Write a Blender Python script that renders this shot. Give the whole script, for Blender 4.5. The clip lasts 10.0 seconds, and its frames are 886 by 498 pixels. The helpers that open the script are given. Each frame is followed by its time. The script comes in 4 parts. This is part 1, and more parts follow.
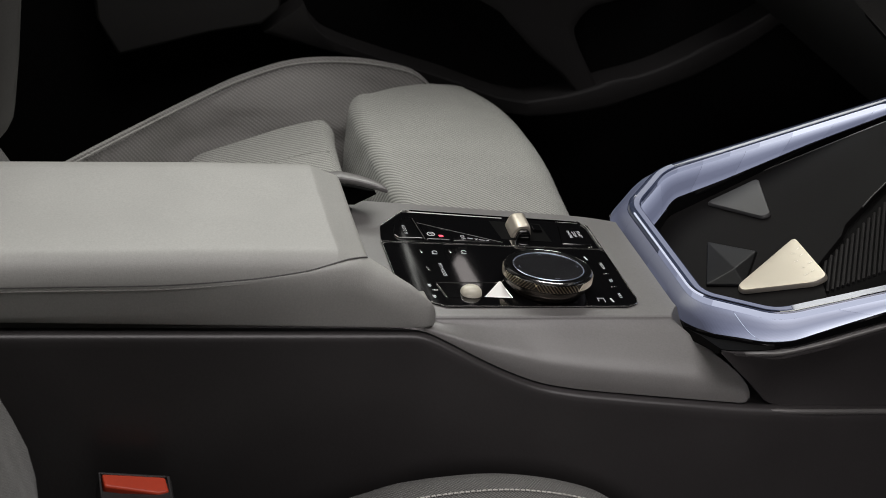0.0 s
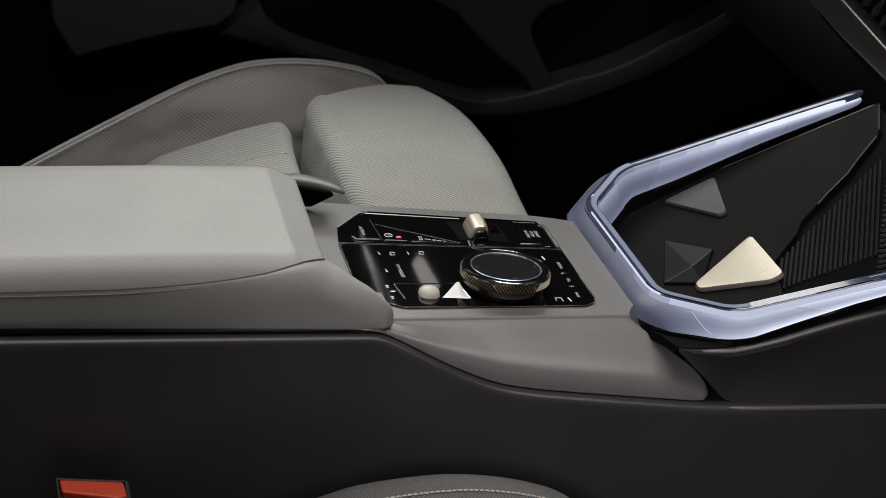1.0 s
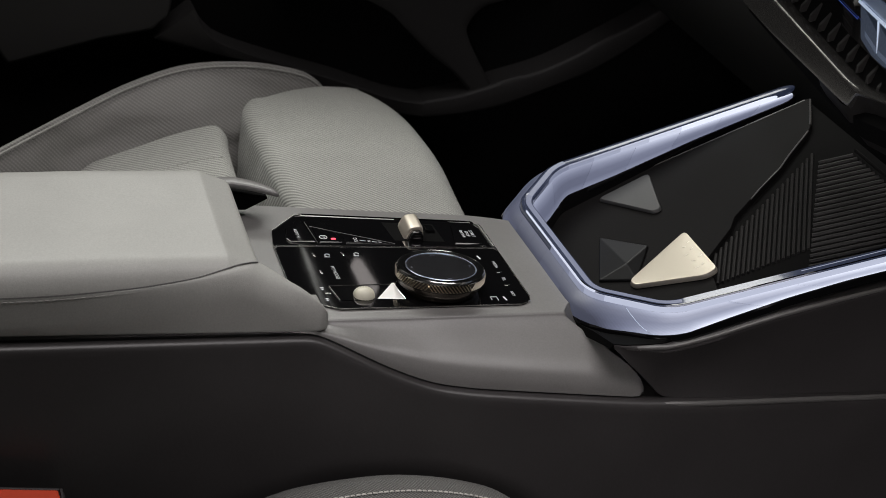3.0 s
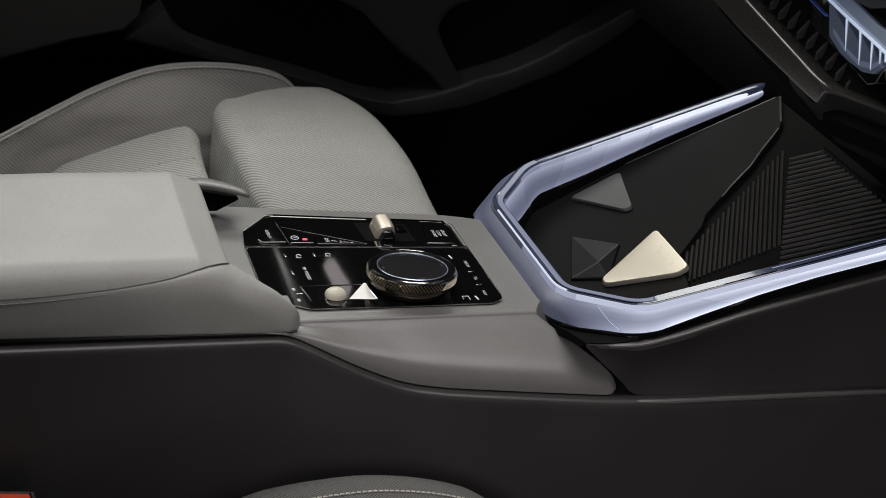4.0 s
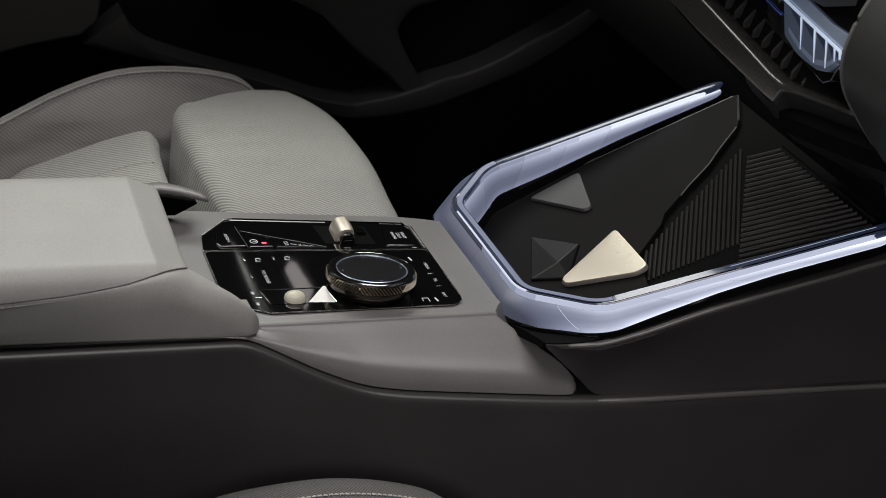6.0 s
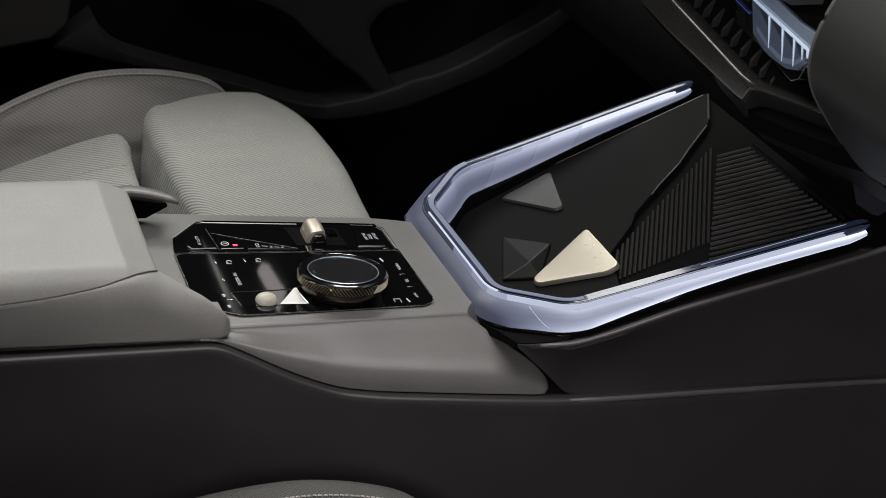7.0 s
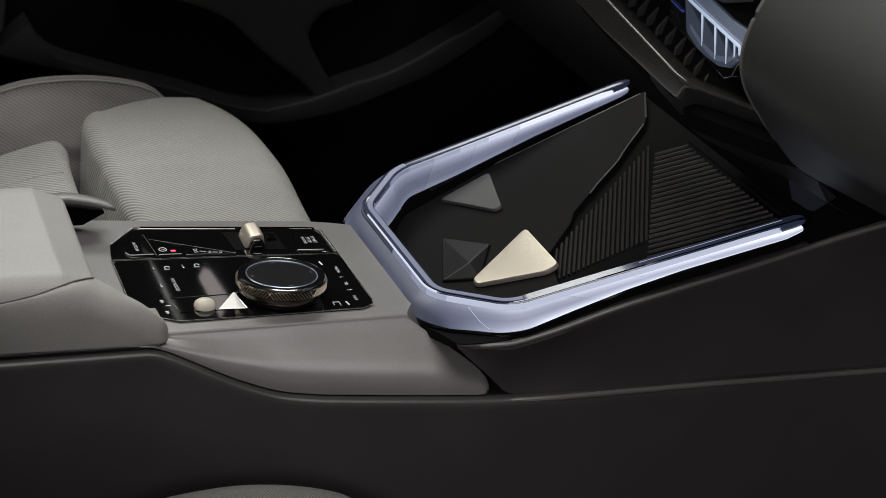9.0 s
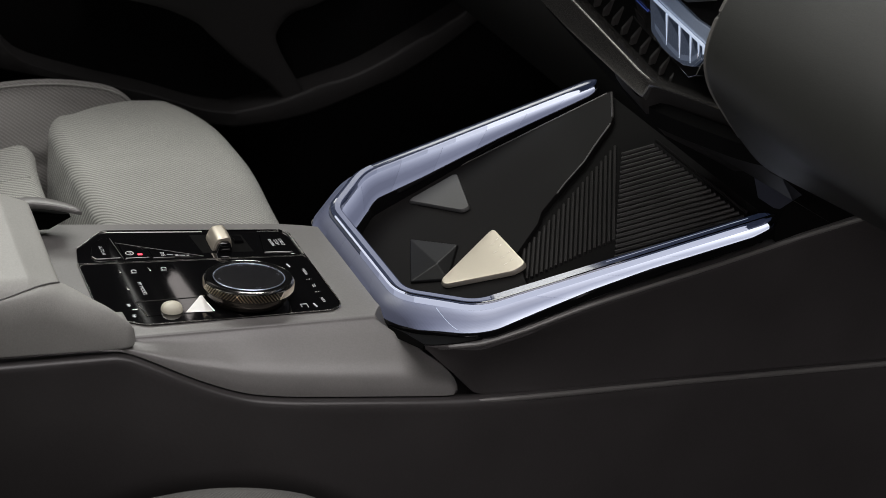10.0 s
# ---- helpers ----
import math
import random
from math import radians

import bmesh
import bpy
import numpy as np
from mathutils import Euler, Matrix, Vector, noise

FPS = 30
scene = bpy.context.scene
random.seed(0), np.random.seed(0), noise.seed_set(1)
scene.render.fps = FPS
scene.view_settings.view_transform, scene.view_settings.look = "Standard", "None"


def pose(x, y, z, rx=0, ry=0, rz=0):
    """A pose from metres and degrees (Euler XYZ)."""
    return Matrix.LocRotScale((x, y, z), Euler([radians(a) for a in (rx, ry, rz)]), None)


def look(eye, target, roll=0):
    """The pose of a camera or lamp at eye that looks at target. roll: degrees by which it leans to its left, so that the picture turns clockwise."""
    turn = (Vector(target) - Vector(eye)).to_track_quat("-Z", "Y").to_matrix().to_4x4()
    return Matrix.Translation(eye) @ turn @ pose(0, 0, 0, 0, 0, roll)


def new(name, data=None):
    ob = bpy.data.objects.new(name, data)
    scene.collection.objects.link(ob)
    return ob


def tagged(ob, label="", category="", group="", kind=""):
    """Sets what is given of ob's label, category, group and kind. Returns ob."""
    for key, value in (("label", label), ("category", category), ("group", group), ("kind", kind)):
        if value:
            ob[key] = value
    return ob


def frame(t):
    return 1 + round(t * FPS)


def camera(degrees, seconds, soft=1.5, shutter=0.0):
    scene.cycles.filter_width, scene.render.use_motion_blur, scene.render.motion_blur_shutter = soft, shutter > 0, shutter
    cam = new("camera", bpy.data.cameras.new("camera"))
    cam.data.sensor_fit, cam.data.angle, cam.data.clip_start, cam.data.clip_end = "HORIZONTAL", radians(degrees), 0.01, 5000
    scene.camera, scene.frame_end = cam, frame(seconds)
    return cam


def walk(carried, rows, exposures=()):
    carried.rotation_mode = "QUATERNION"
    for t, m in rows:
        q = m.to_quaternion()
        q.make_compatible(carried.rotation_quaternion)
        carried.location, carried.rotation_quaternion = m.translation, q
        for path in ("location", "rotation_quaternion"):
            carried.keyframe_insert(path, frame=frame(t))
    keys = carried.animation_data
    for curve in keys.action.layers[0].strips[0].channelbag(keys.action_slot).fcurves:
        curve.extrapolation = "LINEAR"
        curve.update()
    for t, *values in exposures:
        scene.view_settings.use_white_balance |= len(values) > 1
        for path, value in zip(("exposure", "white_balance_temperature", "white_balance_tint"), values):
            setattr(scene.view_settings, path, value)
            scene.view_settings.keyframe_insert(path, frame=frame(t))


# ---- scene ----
cam = camera(29.0, 10.0, soft=0.75)
cam.data.dof.use_dof, cam.data.dof.focus_distance, cam.data.dof.aperture_fstop = True, 1.08, 17.0
# seconds, place in metres, turn in degrees; z = 0 is the top of the control panel, x points to the car's nose
ROWS = [
    (0.0, -0.3384, -0.8468, 0.4837, 63.014, -7.715, -13.884),
    (0.5, -0.3370, -0.8473, 0.4845, 63.094, -7.750, -14.592),
    (1.0, -0.3351, -0.8475, 0.4850, 63.184, -7.770, -15.246),
    (1.5, -0.3330, -0.8481, 0.4850, 63.287, -7.774, -15.785),
    (2.0, -0.3308, -0.8488, 0.4851, 63.369, -7.760, -16.326),
    (2.5, -0.3291, -0.8494, 0.4854, 63.441, -7.720, -16.772),
    (4.0, -0.3241, -0.8506, 0.4865, 63.575, -7.675, -18.128),
    (4.5, -0.3226, -0.8505, 0.4869, 63.620, -7.642, -18.396),
    (5.0, -0.3215, -0.8507, 0.4872, 63.657, -7.615, -18.718),
    (5.5, -0.3204, -0.8512, 0.4874, 63.710, -7.594, -19.019),
    (7.0, -0.3164, -0.8536, 0.4881, 63.928, -7.503, -20.315),
    (7.5, -0.3147, -0.8541, 0.4883, 64.000, -7.464, -20.780),
    (8.0, -0.3130, -0.8546, 0.4884, 64.090, -7.432, -21.300),
    (8.5, -0.3111, -0.8554, 0.4887, 64.160, -7.401, -21.728),
    (9.0, -0.3095, -0.8564, 0.4890, 64.239, -7.370, -22.225),
    (9.5, -0.3080, -0.8576, 0.4892, 64.344, -7.325, -22.735),
    (10.0, -0.3058, -0.8583, 0.4894, 64.414, -7.280, -23.238),
]
walk(cam, [(t, pose(x, y, z, rx, ry, rz)) for t, x, y, z, rx, ry, rz in ROWS])

# ---------------------------------------------------------------- light
world = bpy.data.worlds.new("studio")
world.use_nodes = True
scene.world = world
world.node_tree.nodes["Background"].inputs[0].default_value = (0.5, 0.5, 0.52, 1)
world.node_tree.nodes["Background"].inputs[1].default_value = 0.01


def softbox(name, eye, target, sx, sy, power, colour=(0.98, 0.98, 0.93), spread=180):
    lamp = bpy.data.lights.new(name, "AREA")
    lamp.shape, lamp.size, lamp.size_y, lamp.energy, lamp.color = "RECTANGLE", sx, sy, power, colour
    lamp.spread = radians(spread)
    ob = new(name, lamp)
    ob.matrix_world = look(eye, target)
    return ob


softbox("area_lamp", (-0.235, 1.35, 1.45), (-0.08, 0.15, 0.0), 1.96, 0.8, 28.6)
softbox("area_lamp", (0.02, -0.31, 1.9), (0.1, 0.05, -0.1), 1.4, 0.9, 16.6, (1, 0.948, 0.952))
# low fill with no known source, added to lighten the black flanks
softbox("area_lamp", (-0.95, -2.1, 0.88), (1.2, 0.0, 0.0), 0.9, 0.6, 3.0, (1, 0.93, 0.95), 60)


# ---------------------------------------------------------------- materials


def material(name, colour, rough=0.5, metal=0.0, grain=0.0, size=0.001, wear=0.15, coat=0.0, emit=None, spec=0.5):
    """Principled surface with a fine relief of that grain size (metres) and a broad and a fine variation of tone."""
    m = bpy.data.materials.new(name)
    m.use_nodes = True
    nodes, links = m.node_tree.nodes, m.node_tree.links
    b = nodes["Principled BSDF"]
    b.inputs["Roughness"].default_value = rough
    b.inputs["Metallic"].default_value = metal
    b.inputs["Coat Weight"].default_value = coat
    b.inputs["Coat Roughness"].default_value = 0.04
    b.inputs["Specular IOR Level"].default_value = spec
    co = nodes.new("ShaderNodeTexCoord")
    big, fine = nodes.new("ShaderNodeTexNoise"), nodes.new("ShaderNodeTexNoise")
    big.inputs["Scale"].default_value, big.inputs["Detail"].default_value = 22, 5
    fine.inputs["Scale"].default_value, fine.inputs["Detail"].default_value = 0.35 / size, 3
    for n in (big, fine):
        links.new(co.outputs["Object"], n.inputs["Vector"])
    mix = nodes.new("ShaderNodeMix")
    mix.data_type = "RGBA"
    add = nodes.new("ShaderNodeMath")
    add.operation = "MULTIPLY_ADD"
    links.new(fine.outputs["Fac"], add.inputs[0])
    add.inputs[1].default_value = 0.4
    links.new(big.outputs["Fac"], add.inputs[2])
    links.new(add.outputs[0], mix.inputs["Factor"])
    mix.inputs["A"].default_value = (*[c * (1 - wear) for c in colour], 1)
    mix.inputs["B"].default_value = (*[min(1, c * (1 + wear * 0.7)) for c in colour], 1)
    links.new(mix.outputs["Result"], b.inputs["Base Color"])
    rmap = nodes.new("ShaderNodeMapRange")
    rmap.inputs["To Min"].default_value, rmap.inputs["To Max"].default_value = rough * 0.88, min(1, rough * 1.12)
    links.new(big.outputs["Fac"], rmap.inputs["Value"])
    links.new(rmap.outputs[0], b.inputs["Roughness"])
    if grain:
        bump = nodes.new("ShaderNodeBump")
        bump.inputs["Strength"].default_value, bump.inputs["Distance"].default_value = grain, size * 0.3
        links.new(fine.outputs["Fac"], bump.inputs["Height"])
        links.new(bump.outputs[0], b.inputs["Normal"])
    if emit:
        b.inputs["Emission Color"].default_value = (*emit[0], 1)
        b.inputs["Emission Strength"].default_value = emit[1]
    return m


def leather(name, colour, rough):
    """Grained artificial leather: small cells with creases between them."""
    m = material(name, colour, rough, grain=0.0, size=0.0012, wear=0.06)
    nodes, links = m.node_tree.nodes, m.node_tree.links
    co, cells, bump = nodes.new("ShaderNodeTexCoord"), nodes.new("ShaderNodeTexVoronoi"), nodes.new("ShaderNodeBump")
    cells.feature = "DISTANCE_TO_EDGE"
    cells.inputs["Scale"].default_value = 900
    links.new(co.outputs["Object"], cells.inputs["Vector"])
    bump.inputs["Strength"].default_value, bump.inputs["Distance"].default_value = 0.28, 0.0003
    links.new(cells.outputs["Distance"], bump.inputs["Height"])
    b = nodes["Principled BSDF"]
    links.new(bump.outputs[0], b.inputs["Normal"])
    # cloudy tone of handled leather and a fine speckle of its pores
    for scale, detail, low, high in ((16, 3, 0.94, 1.06), (900, 2, 0.93, 1.07)):
        cloud, tone, shade = nodes.new("ShaderNodeTexNoise"), nodes.new("ShaderNodeMapRange"), nodes.new("ShaderNodeMix")
        cloud.inputs["Scale"].default_value, cloud.inputs["Detail"].default_value = scale, detail
        links.new(co.outputs["Object"], cloud.inputs["Vector"])
        tone.inputs["From Min"].default_value, tone.inputs["From Max"].default_value = 0.28, 0.72
        tone.inputs["To Min"].default_value, tone.inputs["To Max"].default_value = low, high
        links.new(cloud.outputs["Fac"], tone.inputs["Value"])
        shade.data_type, shade.blend_type = "RGBA", "MULTIPLY"
        shade.inputs["Factor"].default_value = 1
        if b.inputs["Base Color"].is_linked:
            links.new(b.inputs["Base Color"].links[0].from_socket, shade.inputs["A"])
        else:
            shade.inputs["A"].default_value = (*colour, 1)
        links.new(tone.outputs[0], shade.inputs["B"])
        links.new(shade.outputs["Result"], b.inputs["Base Color"])
    return m


def fabric(name, colour, rib, thread, pitch=0.0042, cross=0.55, dark=0.45, even=0.45, fold=0.25):
    """Woven cloth: ribs of that pitch across the direction rib, crossed by a finer thread across the direction thread."""
    m = material(name, colour, 0.85, grain=0.0, size=0.0008, wear=0.12, spec=0.2)
    nodes, links = m.node_tree.nodes, m.node_tree.links
    b = nodes["Principled BSDF"]
    b.inputs["Sheen Weight"].default_value = 0.2
    co = nodes.new("ShaderNodeTexCoord")
    waver = nodes.new("ShaderNodeTexNoise")
    waver.inputs["Scale"].default_value = 60
    links.new(co.outputs["Object"], waver.inputs["Vector"])
    waves = []
    for direction, p, swing in ((rib, pitch, 3.0), (thread, pitch * cross, 3.0)):
        dot = nodes.new("ShaderNodeVectorMath")
        dot.operation = "DOT_PRODUCT"
        dot.inputs[1].default_value = Vector(direction).normalized() * (math.tau / p)
        links.new(co.outputs["Object"], dot.inputs[0])
        phase, sine, unit = nodes.new("ShaderNodeMath"), nodes.new("ShaderNodeMath"), nodes.new("ShaderNodeMath")
        phase.operation, sine.operation, unit.operation = "MULTIPLY_ADD", "SINE", "MULTIPLY_ADD"
        links.new(waver.outputs["Fac"], phase.inputs[0])
        phase.inputs[1].default_value = swing
        links.new(dot.outputs["Value"], phase.inputs[2])
        links.new(phase.outputs[0], sine.inputs[0])
        links.new(sine.outputs[0], unit.inputs[0])
        unit.inputs[1].default_value = unit.inputs[2].default_value = 0.5
        waves.append(unit)
    weave, soft = nodes.new("ShaderNodeMath"), nodes.new("ShaderNodeMapRange")
    weave.operation = "MULTIPLY"
    links.new(waves[0].outputs[0], weave.inputs[0])
    soft.inputs["To Min"].default_value = even
    links.new(waves[1].outputs[0], soft.inputs["Value"])
    links.new(soft.outputs[0], weave.inputs[1])
    shade = nodes.new("ShaderNodeMix")
    shade.data_type, shade.blend_type = "RGBA", "MULTIPLY"
    shade.inputs["Factor"].default_value = 1
    tone = nodes.new("ShaderNodeMapRange")
    tone.inputs["To Min"].default_value = dark
    links.new(weave.outputs[0], tone.inputs["Value"])
    old = b.inputs["Base Color"].links[0].from_socket
    links.new(old, shade.inputs["A"])
    links.new(tone.outputs[0], shade.inputs["B"])
    links.new(shade.outputs["Result"], b.inputs["Base Color"])
    bump = nodes.new("ShaderNodeBump")
    bump.inputs["Strength"].default_value, bump.inputs["Distance"].default_value = 0.6, 0.0005
    links.new(weave.outputs[0], bump.inputs["Height"])
    # soft folds of cloth drawn over foam
    stretch, fold_noise, fold_bump = nodes.new("ShaderNodeMapping"), nodes.new("ShaderNodeTexNoise"), nodes.new("ShaderNodeBump")
    stretch.inputs["Scale"].default_value = (5, 20, 20)
    stretch.inputs["Rotation"].default_value = (0, 0.25, 0.2)
    links.new(co.outputs["Object"], stretch.inputs["Vector"])
    links.new(stretch.outputs[0], fold_noise.inputs["Vector"])
    fold_noise.inputs["Scale"].default_value, fold_noise.inputs["Detail"].default_value = 1.0, 1.5
    fold_bump.inputs["Strength"].default_value, fold_bump.inputs["Distance"].default_value = fold, 0.03
    links.new(fold_noise.outputs["Fac"], fold_bump.inputs["Height"])
    links.new(fold_bump.outputs[0], bump.inputs["Normal"])
    links.new(bump.outputs[0], b.inputs["Normal"])
    return m


GREY = leather("grey_leather", (0.45, 0.45, 0.424), 0.47)
GREY_SOFT = leather("grey_trim", (0.196, 0.191, 0.185), 0.35)
GREY_SOFT.node_tree.nodes["Bump"].inputs["Strength"].default_value = 0.14
GREY_SOFT.node_tree.nodes["Principled BSDF"].inputs["Specular IOR Level"].default_value = 0.8
DASH_GREY = leather("dash_leather", (0.029, 0.030, 0.0276), 0.48)
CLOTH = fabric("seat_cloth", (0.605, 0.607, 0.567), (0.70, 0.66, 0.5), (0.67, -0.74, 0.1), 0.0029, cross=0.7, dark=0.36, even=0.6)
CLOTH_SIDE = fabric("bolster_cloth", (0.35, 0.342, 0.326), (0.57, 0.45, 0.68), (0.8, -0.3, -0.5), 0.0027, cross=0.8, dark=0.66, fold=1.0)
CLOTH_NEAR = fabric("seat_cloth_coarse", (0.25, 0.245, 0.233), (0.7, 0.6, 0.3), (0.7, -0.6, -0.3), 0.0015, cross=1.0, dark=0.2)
PIPING = leather("seat_piping", (0.11, 0.108, 0.103), 0.5)
SEAM_GREY = leather("pale_seam", (0.15, 0.147, 0.135), 0.5)
TRIM_METAL = material("grey_metal_trim", (0.135, 0.132, 0.126), 0.22, metal=0.7, grain=0.15, size=0.0005, wear=0.12)
FACET = material("dark_facet_rubber", (0.0068, 0.0068, 0.007), 0.38, spec=0.3, grain=0.15, size=0.0006)
BLACK = material("black_grained_plastic", (0.045, 0.042, 0.042), 0.34, grain=0.35, size=0.0007, wear=0.25)
RUBBER = material("black_rubber", (0.0112, 0.0107, 0.0105), 0.6, grain=0.3, size=0.0006, wear=0.25, spec=0.055)
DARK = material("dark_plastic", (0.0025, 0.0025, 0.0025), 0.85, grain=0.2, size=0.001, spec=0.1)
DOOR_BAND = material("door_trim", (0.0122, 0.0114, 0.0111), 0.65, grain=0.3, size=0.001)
CARPET = material("carpet", (0.012, 0.012, 0.012), 0.95, grain=0.8, size=0.002)
GLOSS = material("piano_black", (0.004, 0.004, 0.0045), 0.06, wear=0.3, coat=0.6)
GLASS_TOP = material("touch_glass", (0.012, 0.012, 0.014), 0.22, grain=0.25, size=0.0016, wear=0.5, coat=0.3)
CHROME = material("satin_chrome", (0.72, 0.71, 0.69), 0.16, metal=1.0, wear=0.05)
BRONZE = material("champagne_metal", (0.68, 0.61, 0.50), 0.34, metal=1.0, grain=0.1, size=0.0005, wear=0.1)
BRONZE_DARK = material("dark_bronze", (0.11, 0.095, 0.077), 0.32, metal=0.9, wear=0.15)
GOLD = material("champagne_paint", (0.56, 0.51, 0.42), 0.33, metal=0.65, grain=0.1, size=0.0004, wear=0.06)
TILE_GREY = material("grey_rubber", (0.06, 0.06, 0.058), 0.5, grain=0.2, size=0.0006)
RED = material("red_button", (0.78, 0.085, 0.035), 0.42, grain=0.1, size=0.001, wear=0.12)
THREAD = material("white_thread", (0.75, 0.73, 0.68), 0.8)
WELT = material("welt_thread", (0.4, 0.398, 0.375), 0.8)
THREAD_GREY = material("grey_thread", (0.16, 0.155, 0.15), 0.8)
ROOM = material("studio_wall", (0.03, 0.03, 0.03), 0.9, size=0.01)
PRINT = material("white_print", (0.62, 0.62, 0.62), 0.5, emit=((0.9, 0.95, 1.0), 0.16))
RED_LIGHT = material("red_lamp", (0.4, 0.02, 0.03), 0.4, emit=((1.0, 0.05, 0.09), 2.2))
BLUE_LINE = material("blue_lamp", (0.05, 0.08, 0.3), 0.4, emit=((0.12, 0.22, 1.0), 0.45))
TONES = 96
LEDS = [material("light_guide", (0.035, 0.037, 0.05), 0.42, wear=0.05, coat=0.06, emit=((0.47 + 0.0039 * k, 0.53 + 0.0037 * k, 0.86 + 0.0015 * k), 0.07 + 0.008 * k + 0.00004 * k * k)) for k in range(TONES)]
LED_DIM = material("crystal_light", (0.25, 0.28, 0.33), 0.15, coat=0.6, emit=((0.30, 0.40, 0.62), 0.15))
CRYSTAL = material("crystal_body", (0.05, 0.06, 0.08), 0.12, coat=0.8, emit=((0.32, 0.41, 0.62), 0.10))
CRYSTAL_DARK = material("crystal_shade", (0.02, 0.025, 0.035), 0.12, coat=0.8, emit=((0.26, 0.36, 0.6), 0.045))
CRYSTAL_PALE = material("crystal_pale", (0.08, 0.09, 0.11), 0.14, coat=0.8, emit=((0.36, 0.45, 0.66), 0.19))
TUBE = material("tinted_guide", (0.06, 0.07, 0.11), 0.14, metal=0.15, coat=0.5, emit=((0.25, 0.4, 0.9), 0.02))
TOGGLE = material("satin_champagne", (0.78, 0.71, 0.60), 0.42, metal=0.75, grain=0.1, size=0.0005, wear=0.06)
RING_BLUE = material("blue_tinted_ring", (0.68, 0.76, 0.95), 0.28, metal=0.9)
COLLAR = material("dark_collar", (0.1, 0.088, 0.075), 0.22, metal=0.85)
GOLD_EDGE = material("champagne_relief", (0.8, 0.76, 0.68), 0.4, metal=0.2)
SATIN = material("satin_metal", (0.6, 0.59, 0.57), 0.36, metal=1.0)
RIB = material("rib_rubber", (0.027, 0.0258, 0.025), 0.52, grain=0.3, size=0.0006, spec=0.18)
# the tray's rubber made darker; shade of the recess is in this colour
MAT_SHADED = material("shaded_rubber", (0.0066, 0.0064, 0.0063), 0.75, grain=0.4, size=0.0008, spec=0.05)
RIDGE = material("rubber_ridge", (0.09, 0.087, 0.083), 0.3, grain=0.2, size=0.0006)
# flank plastic made paler, the highlight of its rounded edges put into the colour
EDGE_LIT = material("lit_edge_plastic", (0.13, 0.127, 0.122), 0.3, grain=0.2, size=0.0006)
BUTTON = material("satin_button", (0.9, 0.89, 0.86), 0.3, metal=0.15, wear=0.03)
LED_RIB = material("crystal_rib", (0.5, 0.55, 0.6), 0.2, emit=((0.62, 0.74, 1.0), 0.46))
ARROW = material("faint_print", (0.16, 0.18, 0.24), 0.5)
DARK_CHROME = material("dark_chrome", (0.42, 0.42, 0.44), 0.13, metal=1.0, wear=0.1, coat=0.3)
# the bluish light this trim mirrors is mixed into its base colour
BLUISH = material("blue_reflection_satin", (0.06, 0.064, 0.085), 0.35, metal=0.4, wear=0.1)
SPOKE = material("satin_spoke", (0.33, 0.32, 0.31), 0.2, metal=1.0, wear=0.05)
IVORY = material("ivory_roller", (0.74, 0.71, 0.58), 0.3, wear=0.08)

_n, _l = GLASS_TOP.node_tree.nodes, GLASS_TOP.node_tree.links
_co, _dots, _dip = _n.new("ShaderNodeTexCoord"), _n.new("ShaderNodeTexVoronoi"), _n.new("ShaderNodeBump")
_dots.inputs["Scale"].default_value, _dots.inputs["Randomness"].default_value = 900, 0.0
_l.new(_co.outputs["Object"], _dots.inputs["Vector"])
_dip.inputs["Strength"].default_value, _dip.inputs["Distance"].default_value = 0.35, 0.0003
_l.new(_dots.outputs["Distance"], _dip.inputs["Height"])
_l.new(_dip.outputs[0], _n["Principled BSDF"].inputs["Normal"])

# ---------------------------------------------------------------- building helpers
MM = 0.001
BASE = {}


def thing(name, at, label, category, group="", kind=""):
    """A top-level Empty at a place in millimetres."""
    ob = new(name)
    ob.empty_display_size = 0.02
    ob.location = Vector(at) * MM
    BASE[ob] = Vector(at) * MM
    return tagged(ob, label, category, group, kind)


def part(name, bm, mat, parent=None, label="", smooth=28, more=()):
    """Links a bmesh, built in millimetres of the place, as one mesh under a thing or part."""
    bmesh.ops.recalc_face_normals(bm, faces=bm.faces)
    base = BASE.get(parent, Vector())
    bm.transform(Matrix.Translation(-base) @ Matrix.Scale(MM, 4))
    me = bpy.data.meshes.new(name)
    bm.to_mesh(me)
    bm.free()
    for m in (mat, *more):
        me.materials.append(m)
    if smooth:
        me.polygons.foreach_set("use_smooth", [True] * len(me.polygons))
        me.set_sharp_from_angle(angle=radians(smooth))
    ob = new(name, me)
    if smooth and not more and len(me.polygons) < 1500:
        crisp = ob.modifiers.new("crisp", "WEIGHTED_NORMAL")
        crisp.keep_sharp, crisp.weight = True, 90
    if parent:
        ob.parent = parent
        BASE[ob] = base
    if label:
        ob["label"] = label
    return ob


def solo(name, bm, mat, label, category, kind="", group="", smooth=35):
    """A thing that is one mesh."""
    return tagged(part(name, bm, mat, None, "", smooth), label, category, group, kind)


def bevel(bm, width, segments=2, angle=30):
    edges = [e for e in bm.edges if len(e.link_faces) == 2 and e.calc_face_angle(0) > radians(angle)]
    bmesh.ops.bevel(bm, geom=edges, offset=width, segments=segments, profile=0.5, affect="EDGES", clamp_overlap=True)
    return bm


